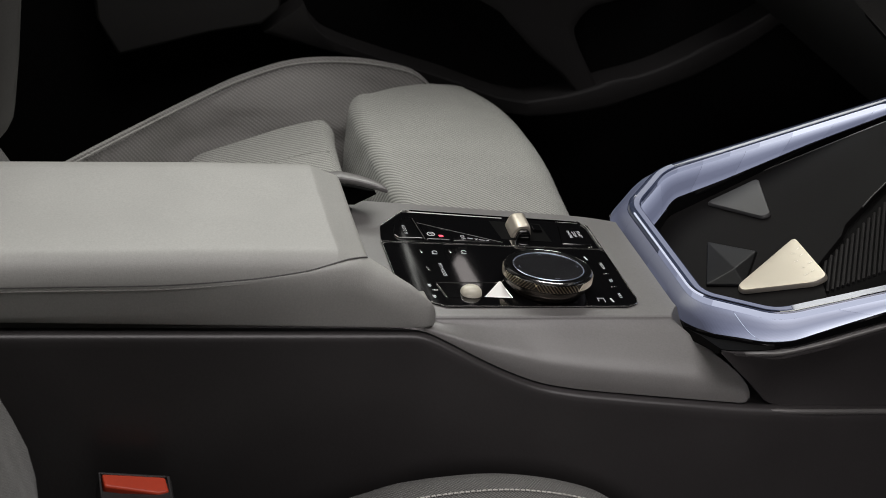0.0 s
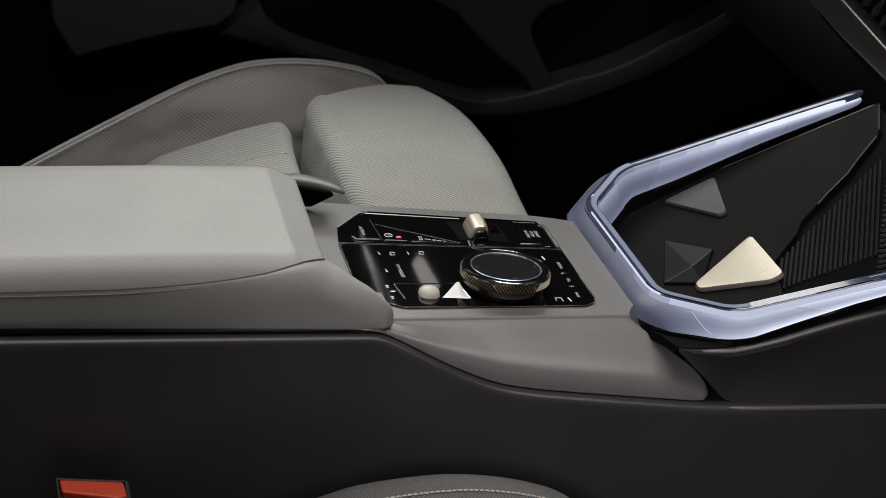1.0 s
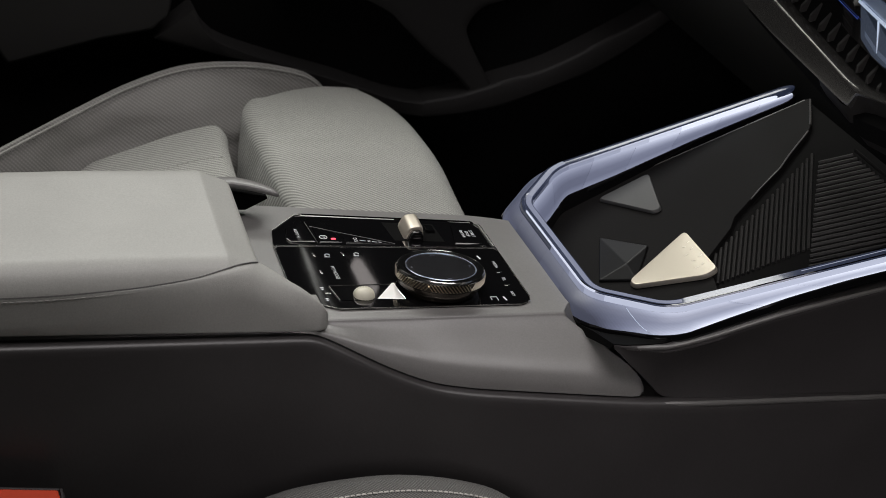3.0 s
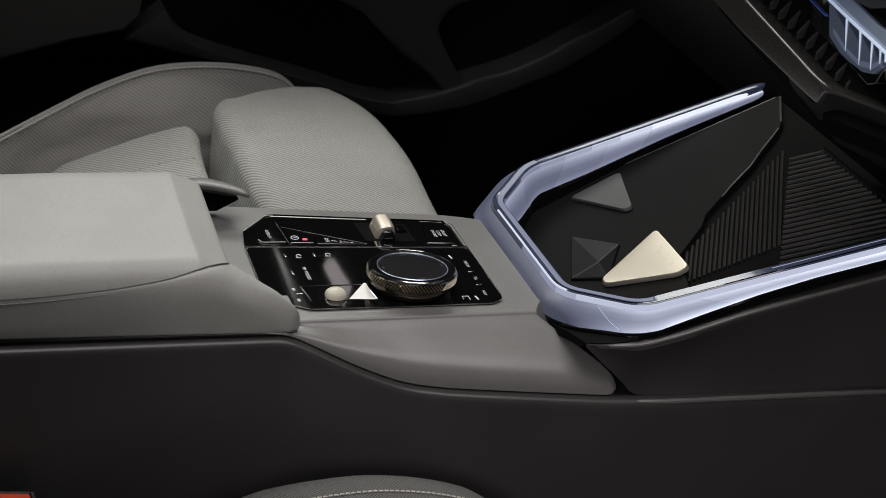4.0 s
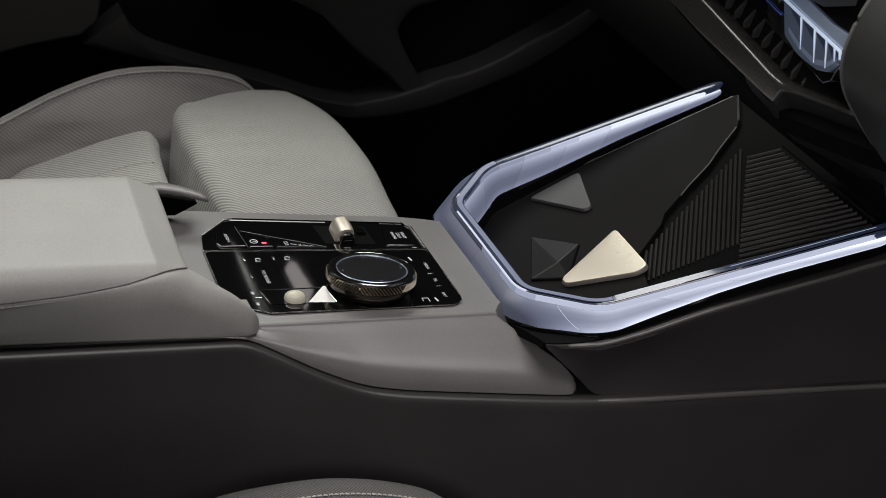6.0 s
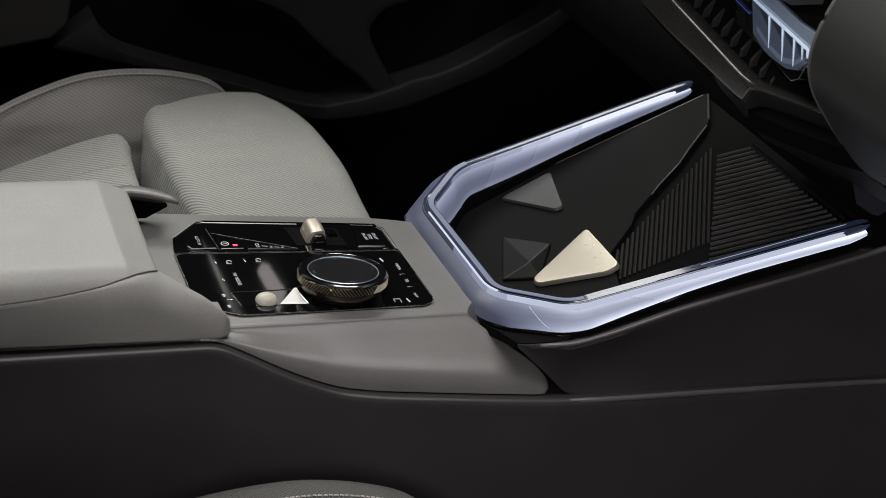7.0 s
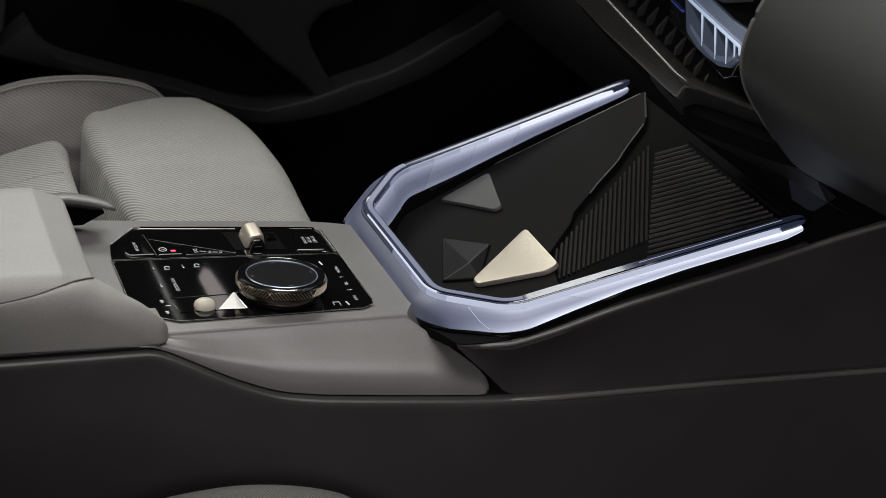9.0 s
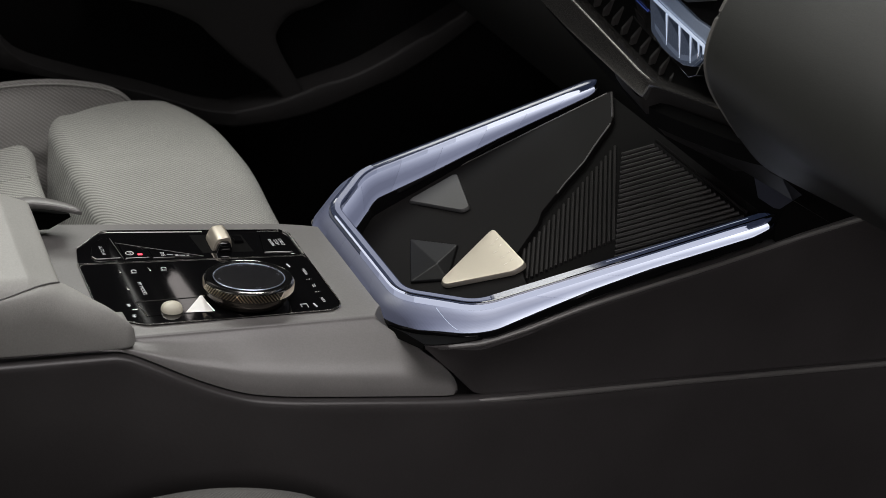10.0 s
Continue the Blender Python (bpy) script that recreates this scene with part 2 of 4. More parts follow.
def loft(rings, closed=True, caps=True):
    """A skin through rings with equal numbers of points."""
    bm = bmesh.new()
    rows = [[bm.verts.new(p) for p in ring] for ring in rings]
    n = len(rows[0])
    for a, b in zip(rows, rows[1:]):
        for i in range(n if closed else n - 1):
            j = (i + 1) % n
            bm.faces.new((a[i], a[j], b[j], b[i]))
    if caps and closed:
        bm.faces.new(rows[0])
        bm.faces.new(rows[-1])
    return bm


def prism(poly, to, low, high, width=0.0, segments=2):
    """A polygon of (u, v) drawn out from low to high; to(u, v, w) gives the place."""
    bm = loft([[to(u, v, low) for u, v in poly], [to(u, v, high) for u, v in poly]])
    if width:
        bmesh.ops.recalc_face_normals(bm, faces=bm.faces)
        bevel(bm, width, segments)
    return bm


def flat(u, v, w):
    return (u, v, w)


def box(lo, hi, width=0.0, segments=2):
    return prism([(lo[0], lo[1]), (hi[0], lo[1]), (hi[0], hi[1]), (lo[0], hi[1])], flat, lo[2], hi[2], width, segments)


def smooth_path(points, steps=8):
    """Catmull-Rom through points."""
    pts = [Vector(p) for p in points]
    pts = [2 * pts[0] - pts[1], *pts, 2 * pts[-1] - pts[-2]]
    out = []
    for a, b, c, d in zip(pts, pts[1:], pts[2:], pts[3:]):
        for k in range(steps):
            t = k / steps
            out.append(0.5 * (2 * b + (c - a) * t + (2 * a - 5 * b + 4 * c - d) * t * t + (3 * b - a - 3 * c + d) * t ** 3))
    return out + [pts[-2]]


def rounded(points, radius, steps=5):
    """A polyline with its inner corners rounded."""
    pts = [Vector(p) for p in points]
    out = [pts[0]]
    for a, b, c in zip(pts, pts[1:], pts[2:]):
        u, v = (a - b), (c - b)
        r = min(radius, u.length * 0.45, v.length * 0.45)
        p, q = b + u.normalized() * r, b + v.normalized() * r
        for k in range(steps + 1):
            t = k / steps
            out.append((1 - t) ** 2 * p + 2 * t * (1 - t) * b + t * t * q)
    return out + [pts[-1]]


def sweep(path, profile, closed=True, caps=True):
    """A profile of (out, up), or a function of the share of the way that gives one, along a path; out is level and to the right."""
    path = [Vector(p) for p in path]
    rings = []
    for i, p in enumerate(path):
        a = (p - path[i - 1]).normalized() if i else (path[1] - p).normalized()
        b = (path[i + 1] - p).normalized() if i + 1 < len(path) else a
        side_a, side_b = Vector((a.y, -a.x, 0)).normalized(), Vector((b.y, -b.x, 0)).normalized()
        side = (side_a + side_b).normalized()
        side /= max(0.4, side.dot(side_a))
        shape = profile(i) if callable(profile) else profile
        rings.append([p + side * o + Vector((0, 0, u)) for o, u in shape])
    return loft(rings, closed, caps)


def tube(path, radius, sides=8):
    path = [Vector(p) for p in path]
    rings = []
    for i, p in enumerate(path):
        d = (path[min(i + 1, len(path) - 1)] - path[max(i - 1, 0)]).normalized()
        u = d.orthogonal() if abs(d.z) > 0.95 else Vector((d.y, -d.x, 0)).normalized()
        v = d.cross(u).normalized()
        rings.append([p + (u * math.cos(k * math.tau / sides) + v * math.sin(k * math.tau / sides)) * radius for k in range(sides)])
    return loft(rings)


def lathe(centre, outline, sides=64):
    """An outline of (radius, height) turned round an upright axis."""
    c = Vector(centre)
    rings = [[c + Vector((r * math.cos(k * math.tau / sides), r * math.sin(k * math.tau / sides), h)) for k in range(sides)] for r, h in outline]
    return loft(rings)


def joined(meshes):
    """Several bmeshes of one part in one."""
    out = bmesh.new()
    for bm in meshes:
        me = bpy.data.meshes.new("piece")
        bm.to_mesh(me)
        bm.free()
        out.from_mesh(me)
        bpy.data.meshes.remove(me)
    return out


def ring_closed(points, steps=6):
    """A closed smooth outline through points of (x, y)."""
    n, out = len(points), []
    P = [Vector(p) for p in points]
    for i in range(n):
        a, b, c, d = P[i - 1], P[i], P[(i + 1) % n], P[(i + 2) % n]
        for k in range(steps):
            t = k / steps
            out.append(0.5 * (2 * b + (c - a) * t + (2 * a - 5 * b + 4 * c - d) * t * t + (3 * b - a - 3 * c + d) * t ** 3))
    return out


def pillow(outline, top, r, low, steps=6, rings=10, back=0):
    """Upholstery over a plan outline: top(x, y) is its height, the rim rounded by r (by back on its rear side), down to low."""
    P = ring_closed(outline, steps)
    n = len(P)
    area = sum(P[i].x * P[(i + 1) % n].y - P[(i + 1) % n].x * P[i].y for i in range(n))
    N = []
    for i in range(n):
        d = (P[(i + 1) % n] - P[i - 1]).normalized()
        N.append(Vector((d.y, -d.x)) * (1 if area > 0 else -1))
    c = sum(P, Vector((0, 0))) / n
    R = [r + ((back or r) - r) * min(1.0, max(0.0, (0.5 - q.x) / 1.3)) for q in N]
    inset = [p - q * a for p, q, a in zip(P, N, R)]

    def height(v):
        return top(v.x, v.y)

    layers = [[(p.x, p.y, low) for p in P]]
    for k in range(9):
        a = k / 8 * math.pi / 2
        layers.append([(v.x, v.y, height(s) - g * (1 - math.sin(a))) for v, s, g in ((p - q * g * (1 - math.cos(a)), i, g) for p, q, i, g in zip(P, N, inset, R))])
    for k in range(1, rings):
        layers.append([(*s.lerp(c, k / rings), height(s.lerp(c, k / rings))) for s in inset])
    return loft(layers)


def lettering(text, size, place, turn, mat, parent, name="lettering"):
    """Raised print with the built-in font; place in millimetres, turn in degrees about the upright axis."""
    font = bpy.data.curves.new("print", "FONT")
    font.body, font.size, font.align_x, font.align_y = text, size, "CENTER", "CENTER"
    font.resolution_u = 2
    ob = new("print", font)
    me = bpy.data.meshes.new_from_object(ob.evaluated_get(bpy.context.evaluated_depsgraph_get()))
    bpy.data.objects.remove(ob)
    bm = bmesh.new()
    bm.from_mesh(me)
    bpy.data.meshes.remove(me)
    bm.transform(Matrix.Translation(place) @ pose(0, 0, 0, 0, 0, turn))
    made = part(name, bm, mat, parent, "", 0)
    return made


def stitches(path, length, gap, radius, lift=0.0):
    """Thread stitches along a path."""
    path = [Vector(p) for p in path]
    total, marks = 0.0, [0.0]
    for a, b in zip(path, path[1:]):
        total += (b - a).length
        marks.append(total)

    def at(s):
        s = min(max(s, 0.0), total - 1e-6)
        for k in range(len(path) - 1):
            if marks[k + 1] >= s:
                return path[k].lerp(path[k + 1], (s - marks[k]) / max(1e-9, marks[k + 1] - marks[k]))
        return path[-1]

    out, s = [], 0.0
    while s + length < total:
        p, q = at(s), at(s + length)
        m = (p + q) / 2 + Vector((0, 0, lift))
        out.append(tube([p, p.lerp(m, 0.5) + Vector((0, 0, lift * 0.4)), m, m.lerp(q, 0.5) + Vector((0, 0, lift * 0.4)), q], radius, 5))
        s += length + gap
    return joined(out)

# ---------------------------------------------------------------- the closed studio
MID = 55.0
room = box((-2600, -2400, -900), (2600, 2400, 2100))
bmesh.ops.reverse_faces(room, faces=room.faces)
solo("studio_room", room, ROOM, "dark plain studio walls and ceiling round the open car", "room", "structure", smooth=0)
solo("car_floor", box((-1500, -900, -420), (1300, 900, -360)), CARPET, "black carpeted floor of the car", "floor", "structure", smooth=0)

# ---------------------------------------------------------------- centre console
console = thing("center_console", (0, 50, -360), "black centre console with grey leather surround between the seats", "console")


EDGE = [(-900, -25, -2.2), (-330, -25, -2.6), (-84, -25, -4.4), (-78, -25.6, -5.0), (-62, -30.6, -11.0), (-51, -34.3, -15.6), (-36, -38.6, -21.6), (-18, -43.5, -27.2), (-6, -46.4, -29.6), (15, -50.5, -31), (49, -55, -32.2), (84, -59, -33.6), (113, -62, -34.8), (154, -65, -35.2), (276, -72, -32.2), (620, -84, -33)]


def edge_of(x):
    """Upper edge of the black side: y and z along the console, its bends drawn softly."""
    ys, zs = 0.0, 0.0
    for d in (-6, -4, -2, 0, 2, 4, 6):
        ys += np.interp(x + d, [k[0] for k in EDGE], [k[1] for k in EDGE]) / 7
        zs += np.interp(x + d, [k[0] for k in EDGE], [k[2] for k in EDGE]) / 7
    return float(ys), float(zs)


rings = []
for x in [-900, -500, -300, -150, -104, *range(-96, 30, 4), 36, 44, 60, 84, 100, 118, 140, 154, 200, 276, 340, 400, 500, 620]:
    y, z = edge_of(x)
    rings.append([(x, 120, -60), (x, y + 8, z - 2.4), (x, y + 2, z - 0.5), (x, y - 0.6, z), (x, y - 3.2, z - 0.5), (x, y - 5.2, z - 1.7), (x, y - 6.4, z - 3.8), (x, y - 7.0, z - 7.4), (x, y - 9.0, z - 20), (x, y - 11.8, z - 36), (x, y - 18, z - 80), (x, y - 24, -170), (x, y - 22, -360), (x, 150, -360)])
part("side_panel", loft(rings), BLACK, console, "black grained plastic flank", 60)

bead = []
for x in (122, 128, 134, 140, *range(146, 600, 18)):
    y, z = edge_of(x)
    sunk = max(0.0, (152 - x) / 14)
    bead.append((x, y - 4.4 + sunk, z - 1.1 - 0.8 * sunk))
part("edge_highlight", tube(bead, 1.75, 10), EDGE_LIT, console, "pale bead painting the highlight on the flank edge")

# grey deck and the sloping wedge beside the control panel, its foot rolled under and its tip rounded


def deck_far(x):
    return 137.6 - 0.128 * (x + 62.6) - 0.004 * max(0.0, x - 50) ** 2


def deck_ring(xf, xt, xb, foot, lift=0.0, inward=0.0):
    """One section: far lip, level deck, rounded crease, slope and rolled foot."""
    top = [Vector((xt, -13.4, -0.65)), Vector((xt, -14.8, -0.8)), Vector((xt, -15.8, -1.5)), Vector((xt + (xb - xt) * 0.03, -16.6, -3.0))]
    t, b = top[-1], Vector((xb, *foot))
    span = b - t
    b = b - span * min(0.5, lift / max(1.0, span.length))
    c = b + Vector((0, 0.3, min(10.0, 0.26 * span.length)))
    p = t.lerp(c, 0.68)
    slope = [t.lerp(c, f) for f in (0.2, 0.4, 0.6)]
    roll = [(1 - f) ** 2 * p + 2 * f * (1 - f) * c + f * f * b for f in (0, 0.2, 0.4, 0.6, 0.8, 1)]
    push = Vector((0, 0.55, -0.84)) * inward
    far = deck_far(xf)
    deck = [Vector((xf, far - 1, -26)), Vector((xf, far, -7)), Vector((xf, far - 0.5, -3.6)), Vector((xf, far - 1.6, -1.8)), Vector((xf, far - 3.4, -0.9)), Vector((xf, 60, -0.7)), Vector((xf, 28, -0.7)), Vector((xt + (xf - xt) * 0.5, 6, -0.6)), Vector((xt + (xf - xt) * 0.16, -6, -0.6))]
    return [*deck, *top, *[v + push for v in slope], *[v + push for v in roll], b + push + Vector((0, 1.6, -0.6)), b + push + Vector((0, 16, -5))]


rings = [deck_ring(x, x, x, (-19, -6)) for x in (-900, -500, -175, -110, -92)]
for k in range(0, 45):
    u = k / 44
    xb = -82 + 203.5 * u
    y, z = edge_of(xb)
    s = max(0.0, (u - 0.95) / 0.05)
    rings.append(deck_ring(-82 + 188 * u, -82 + 159.6 * u, xb, (y + 0.5, z + 0.7), 4.6 * (1 - math.sqrt(max(0.0, 1 - s * s)))))
for dx, push in ((0.9, 0.5), (1.5, 1.6), (1.7, 5.0)):
    rings.append(deck_ring(106 + dx, 77.6 + dx, 121.5 + dx, (edge_of(121.5)[0] + 0.5, edge_of(121.5)[1] + 0.7), 4.6, push))
part("surround", loft(rings), GREY_SOFT, console, "grey leather surround", 50)

# ---------------------------------------------------------------- armrest
armrest = thing("armrest", (-400, 40, 0), "grey leather centre armrest with stitched seam, closed", "armrest")


def lid_ring(x, drop=0.0, lo=8.0):
    """A section of the lid: upright flank, wide rounded shoulder, slightly crowned top."""
    sag = 0.02 * max(0.0, -x - 200)
    arc = [(-7 - 19 * math.cos(a), 22 + 19 * math.sin(a)) for a in (k / 9 * math.pi / 2 for k in range(10))]
    shape = [(-26, lo), *arc, (20, 41.9), (60, 42.8), (88, 43.3), (96, 42.9), (100.6, 41.4), (103.6, 38.6), (105.4, 34.5), (106, 28), (106, lo), (60, lo)]
    return [(x + 0.03 * max(0.0, y - 30), y, max(lo, z - drop - sag) if z > lo else lo) for y, z in shape]


rings = [lid_ring(x) for x in (-900, -600, -400, -300, -250, -200, -160, -140, -132.6)]
rings += [lid_ring(x, d) for x, d in ((-131.2, 0.2), (-129.8, 0.7), (-128.4, 1.25), (-122, 3.8), (-115.4, 6.3), (-113.6, 7.1), (-112.3, 8.2), (-111.5, 10), (-111.2, 14), (-112.5, 22))]
lid = part("lid", loft(rings), GREY, armrest, "grey leather lid", 50)

WING = [(-900, -26.9, 14), (-600, -26.9, 18), (-316, -26.8, 23.9), (-272, -26.8, 24.7), (-227, -26.6, 25.7), (-186.6, -25.7, 28.5), (-164.5, -24.5, 31.1), (-148.5, -22.9, 33.5), (-135.5, -20.2, 36.2), (-127, -17.8, 37.6), (-119, -13.4, 36.6), (-113, -8.6, 34.3), (-110, -9.2, 33), (-103.7, -12.4, 30.2), (-96.1, -16.4, 26.2), (-87.8, -20.2, 22.4), (-79.3, -23.6, 16.4), (-75.9, -24.6, 13.4), (-73.7, -24.8, 9.8), (-72.5, -24.2, 5.6)]


def wing_at(x):
    return tuple(float(np.interp(x, [w[0] for w in WING], [w[k] for w in WING])) for k in (1, 2))


rings = []
for x in (-900, -600, -400, -316, -272, -227, -205, -186.6, -175, -164.5, -156, -148.5, -142, -135.5, -131, -127, -123, -119, -116, -113, -110, -107, -104, -101, -98, -95, -92, -89, -86, -83, -80.5, -78.5, -77, -76, -75.2, -74.6, -74.1, -73.7, -73.4, -73.1, -72.8, -72.5):
    y, t = wing_at(x)
    z0 = 2.4 - 0.02 * (x + 316) if x > -316 else 2.4
    base = -26.9 + 0.06 * max(0.0, x + 80) ** 2
    y = max(y, base)
    zb = max(z0 + 2.6, t - 17) if t > z0 + 6 else z0 + 2.6
    ring = [(x, base + 2.8, z0), (x, base + 1.1, z0 + 0.5), (x, base + 0.2, z0 + 1.6)]
    for k in range(8):
        f = k / 7
        ring.append((x, base + (y - base) * (1 - math.cos(f * math.pi / 2)), zb + (t - zb) * math.sin(f * math.pi / 2) ** 0.9))
    rings.append(ring + [(x, y + 1.4, t - 0.1), (x, y + 4.5, t - 2.4), (x, -2, min(t - 3, 9)), (x, -2, z0)])
part("side_wing", loft(rings), GREY, armrest, "grey leather side below the seam", 60)
seam = smooth_path([(x, wing_at(x)[0] + 0.5, wing_at(x)[1] + 0.3) for x in (-900, -600, -316, -272, -227, -186.6, -164.5, -148.5, -135.5, -127, -119, -113.4)], 6)
part("seam", tube(seam, 0.5, 6), PIPING, lid, "dark seam")
part("stitching", stitches([p + Vector((0, -0.9, -1.9)) for p in seam[8:]], 2.6, 1.2, 0.26), GREY, lid, "tone-in-tone stitches")
rings = []
for x, y, z, h, d in [(-124, 118, 21.6, 4.4, 5), (-112, 121, 21.4, 4.4, 6), (-103, 123.4, 21, 4.3, 6), (-96, 122.6, 20.4, 4.2, 5.8), (-89.3, 121, 19.7, 4.0, 5.4), (-83, 118.6, 19, 3.8, 4.8), (-78.1, 116, 18.4, 3.5, 4.2), (-75.6, 114.4, 18.0, 3.2, 3.4), (-74.2, 113.2, 17.8, 2.6, 2.4), (-73.4, 112.6, 17.7, 1.4, 1.2)]:
    rings.append([(x, y + d * math.copysign(abs(math.cos(a)) ** 0.7, math.cos(a)), z + 0.3 * h + 0.6 * h * math.copysign(abs(math.sin(a)) ** 0.7, math.sin(a))) for a in (k / 16 * math.tau for k in range(16))])
part("latch", loft(rings), GREY_SOFT, armrest, "grey finger latch", 60)
part("latch_pocket", prism([(-122, 4), (-122, 17.5), (-80, 14.5), (-78, 12), (-92, 4)], lambda u, v, w: (u, w, v), 120, 132, 0.8), DARK, armrest, "black recess under the latch")
part("base", box((-900, -10, -8), (-116, 108, 12), 2), GREY_SOFT, armrest)

# ---------------------------------------------------------------- control panel
panel = thing("control_panel", (0, 50, -2), "gloss black control panel with illuminated switches set in the console", "control panel")
OUT = [(-60, -4.2), (54, -4.8), (60.5, -1.2), (62.5, 5), (62, 100), (57, 107), (-55, 121), (-60, 120), (-78.5, 99), (-82, 79), (-83.5, 24), (-71, 2)]
OUT = [tuple(v) for v in rounded([(0, -4.5), *OUT[1:], OUT[0], (0, -4.5)], 4, 4)[:-1]]
LOWER = [(-60, -4.2), (54, -4.8), (60.5, -1.2), (62.5, 5), (62.2, 68.4), (-82, 77), (-83.5, 24), (-71, 2)]
LOWER = [tuple(v) for v in rounded([(0, -4.5), *LOWER[1:], LOWER[0], (0, -4.5)], 4, 4)[:-1]]
UPPER = [(62.2, 69.4), (62, 100), (57, 107), (-55, 121), (-60, 120), (-78.5, 99), (-82, 78.2)]
part("glass", prism(LOWER, flat, -4, 0.2, 0.5, 2), GLOSS, panel, "gloss black glass")
part("shift_field", prism(UPPER, flat, -9, -0.1), GLOSS, panel, "gloss black shift field")


def ring_band(poly, grow, low, high):
    """A thin frame round a polygon that runs anticlockwise."""
    n = len(poly)
    outer = []
    for k in range(n):
        a, p, c = (Vector(poly[q % n]) for q in (k - 1, k, k + 1))
        d, e = (p - a).normalized(), (c - p).normalized()
        m = (Vector((d.y, -d.x)) + Vector((e.y, -e.x))).normalized()
        outer.append(p + m * grow / max(0.5, m.dot(Vector((d.y, -d.x)))))
    bm = bmesh.new()
    rows = [[bm.verts.new((*p, z)) for p in line] for line, z in ((outer, low), (outer, high - 0.3), ([o.lerp(Vector(p), 0.3) for o, p in zip(outer, poly)], high), (poly, high), (poly, low))]
    for k in range(n):
        for r, s in zip(rows, rows[1:] + rows[:1]):
            bm.faces.new((r[k], r[(k + 1) % n], s[(k + 1) % n], s[k]))
    return bm


part("rim", ring_band(OUT, 0.7, -4, 0.5), GLOSS, panel, "gloss black rim", 20)
part("chrome_edge", tube([(p[0], p[1], 0.4) for p in ((57, 107.4), (62.3, 100.5), (62.9, 4.6), (61.2, -1.4), (54.3, -5.3), (-60.4, -4.8), (-71.5, 1.9), (-84, 23.9), (-82.5, 78.6))], 0.36, 6), CHROME, panel, "fine chrome edge")
part("divider", tube([(-82, 77.6, 0.1), (62.2, 68.9, 0.1)], 0.45, 6), CHROME, panel, "fine chrome divider")
# two metal strips laid in where the far rim mirrors light
part("far_glint", loft([[(x, y, -1.4), (x, y - 1.0, -1.0), (x, y - 0.8, -0.1), (x, y, 0.2)] for x, y in ((-57, 120), (-20, 115.4), (6, 112.3))]), SATIN, panel, "pale metal strip standing for the reflection on the far rim", 0)
part("far_glint", loft([[(x, y, -1.4), (x, y - 0.7, -1.0), (x, y - 0.6, -0.2), (x, y, 0)] for x, y in ((42, 107.9), (50, 106.9), (57, 106))]), SATIN, panel, "pale metal strip standing for the reflection on the far rim", 0)
part("side_edge", tube([(58.8, 105.5, 0.3), (61.3, 99.5, 0.3), (61.5, 71, 0.3)], 0.5, 6), SATIN, panel, "fine satin edge")
part("corner_edge", tube([(-79, 98.5, 0.3), (-60.4, 119.4, 0.3), (-55, 120.2, 0.3)], 0.4, 6), SATIN, panel, "fine satin edge")
part("facet_line", tube([(-53.4, 103.8, 0.1), (-36.4, 94.6, 0.2), (-3, 77.4, 0.2)], 0.16, 5), SATIN, panel, "fine satin facet line")
part("facet_line", tube([(-55.4, 110, 0.3), (-53.4, 80.6, 0.3)], 0.16, 5), SATIN, panel, "fine satin facet line")
hold = part("auto_hold_button", prism([(-73, 86), (-70, 100), (-62, 110), (-56, 110), (-54, 80.5), (-71, 81)], flat, -6, 0.9, 1.2, 3), GLOSS, panel, "gloss black hold button")
brake = part("parking_brake_button", prism([(-52.5, 103), (-38.5, 94), (-36.6, 79.6), (-52.5, 80.2)], flat, -6, 0.6, 1.0, 3), GLOSS, panel, "gloss black parking brake button")
scale = part("shift_scale", prism([(-35.5, 93.5), (-4, 77), (-35, 79)], flat, -6, 0.35, 0.6, 2), GLOSS, panel, "gloss black shift scale")
start = part("start_button", prism([(36.5, 75), (41.5, 102), (57.5, 99.5), (56.5, 73.8)], flat, -6, 0.7, 1.4, 3), GLOSS, panel, "gloss black start button")
part("brake_lamp", box((-43.6, 83.6, 0.3), (-40.6, 85.6, 0.95), 0.3), RED_LIGHT, brake, "glowing red brake lamp")
for k, (x, y, a) in enumerate([(-60, 64, 80), (-41.2, 64, 80), (-60.6, 41.4, 80), (46.6, 56, 80), (53.7, 35.9, 0), (53.4, 19, 0), (46.1, 2.3, 80), (-62.7, 14.9, 0), (55, 71.6, 0)]):
    w = 4.6 if a else 3.8
    lamp = box((-w / 2, -0.55, 0), (w / 2, 0.55, 0.35), 0.15)
    lamp.transform(Matrix.Translation((x, y, 0.2)) @ pose(0, 0, 0, 0, 0, -a))
    part("switch_lamp", lamp, PRINT if k in (3, 6) else CHROME, panel, "small pale switch mark")
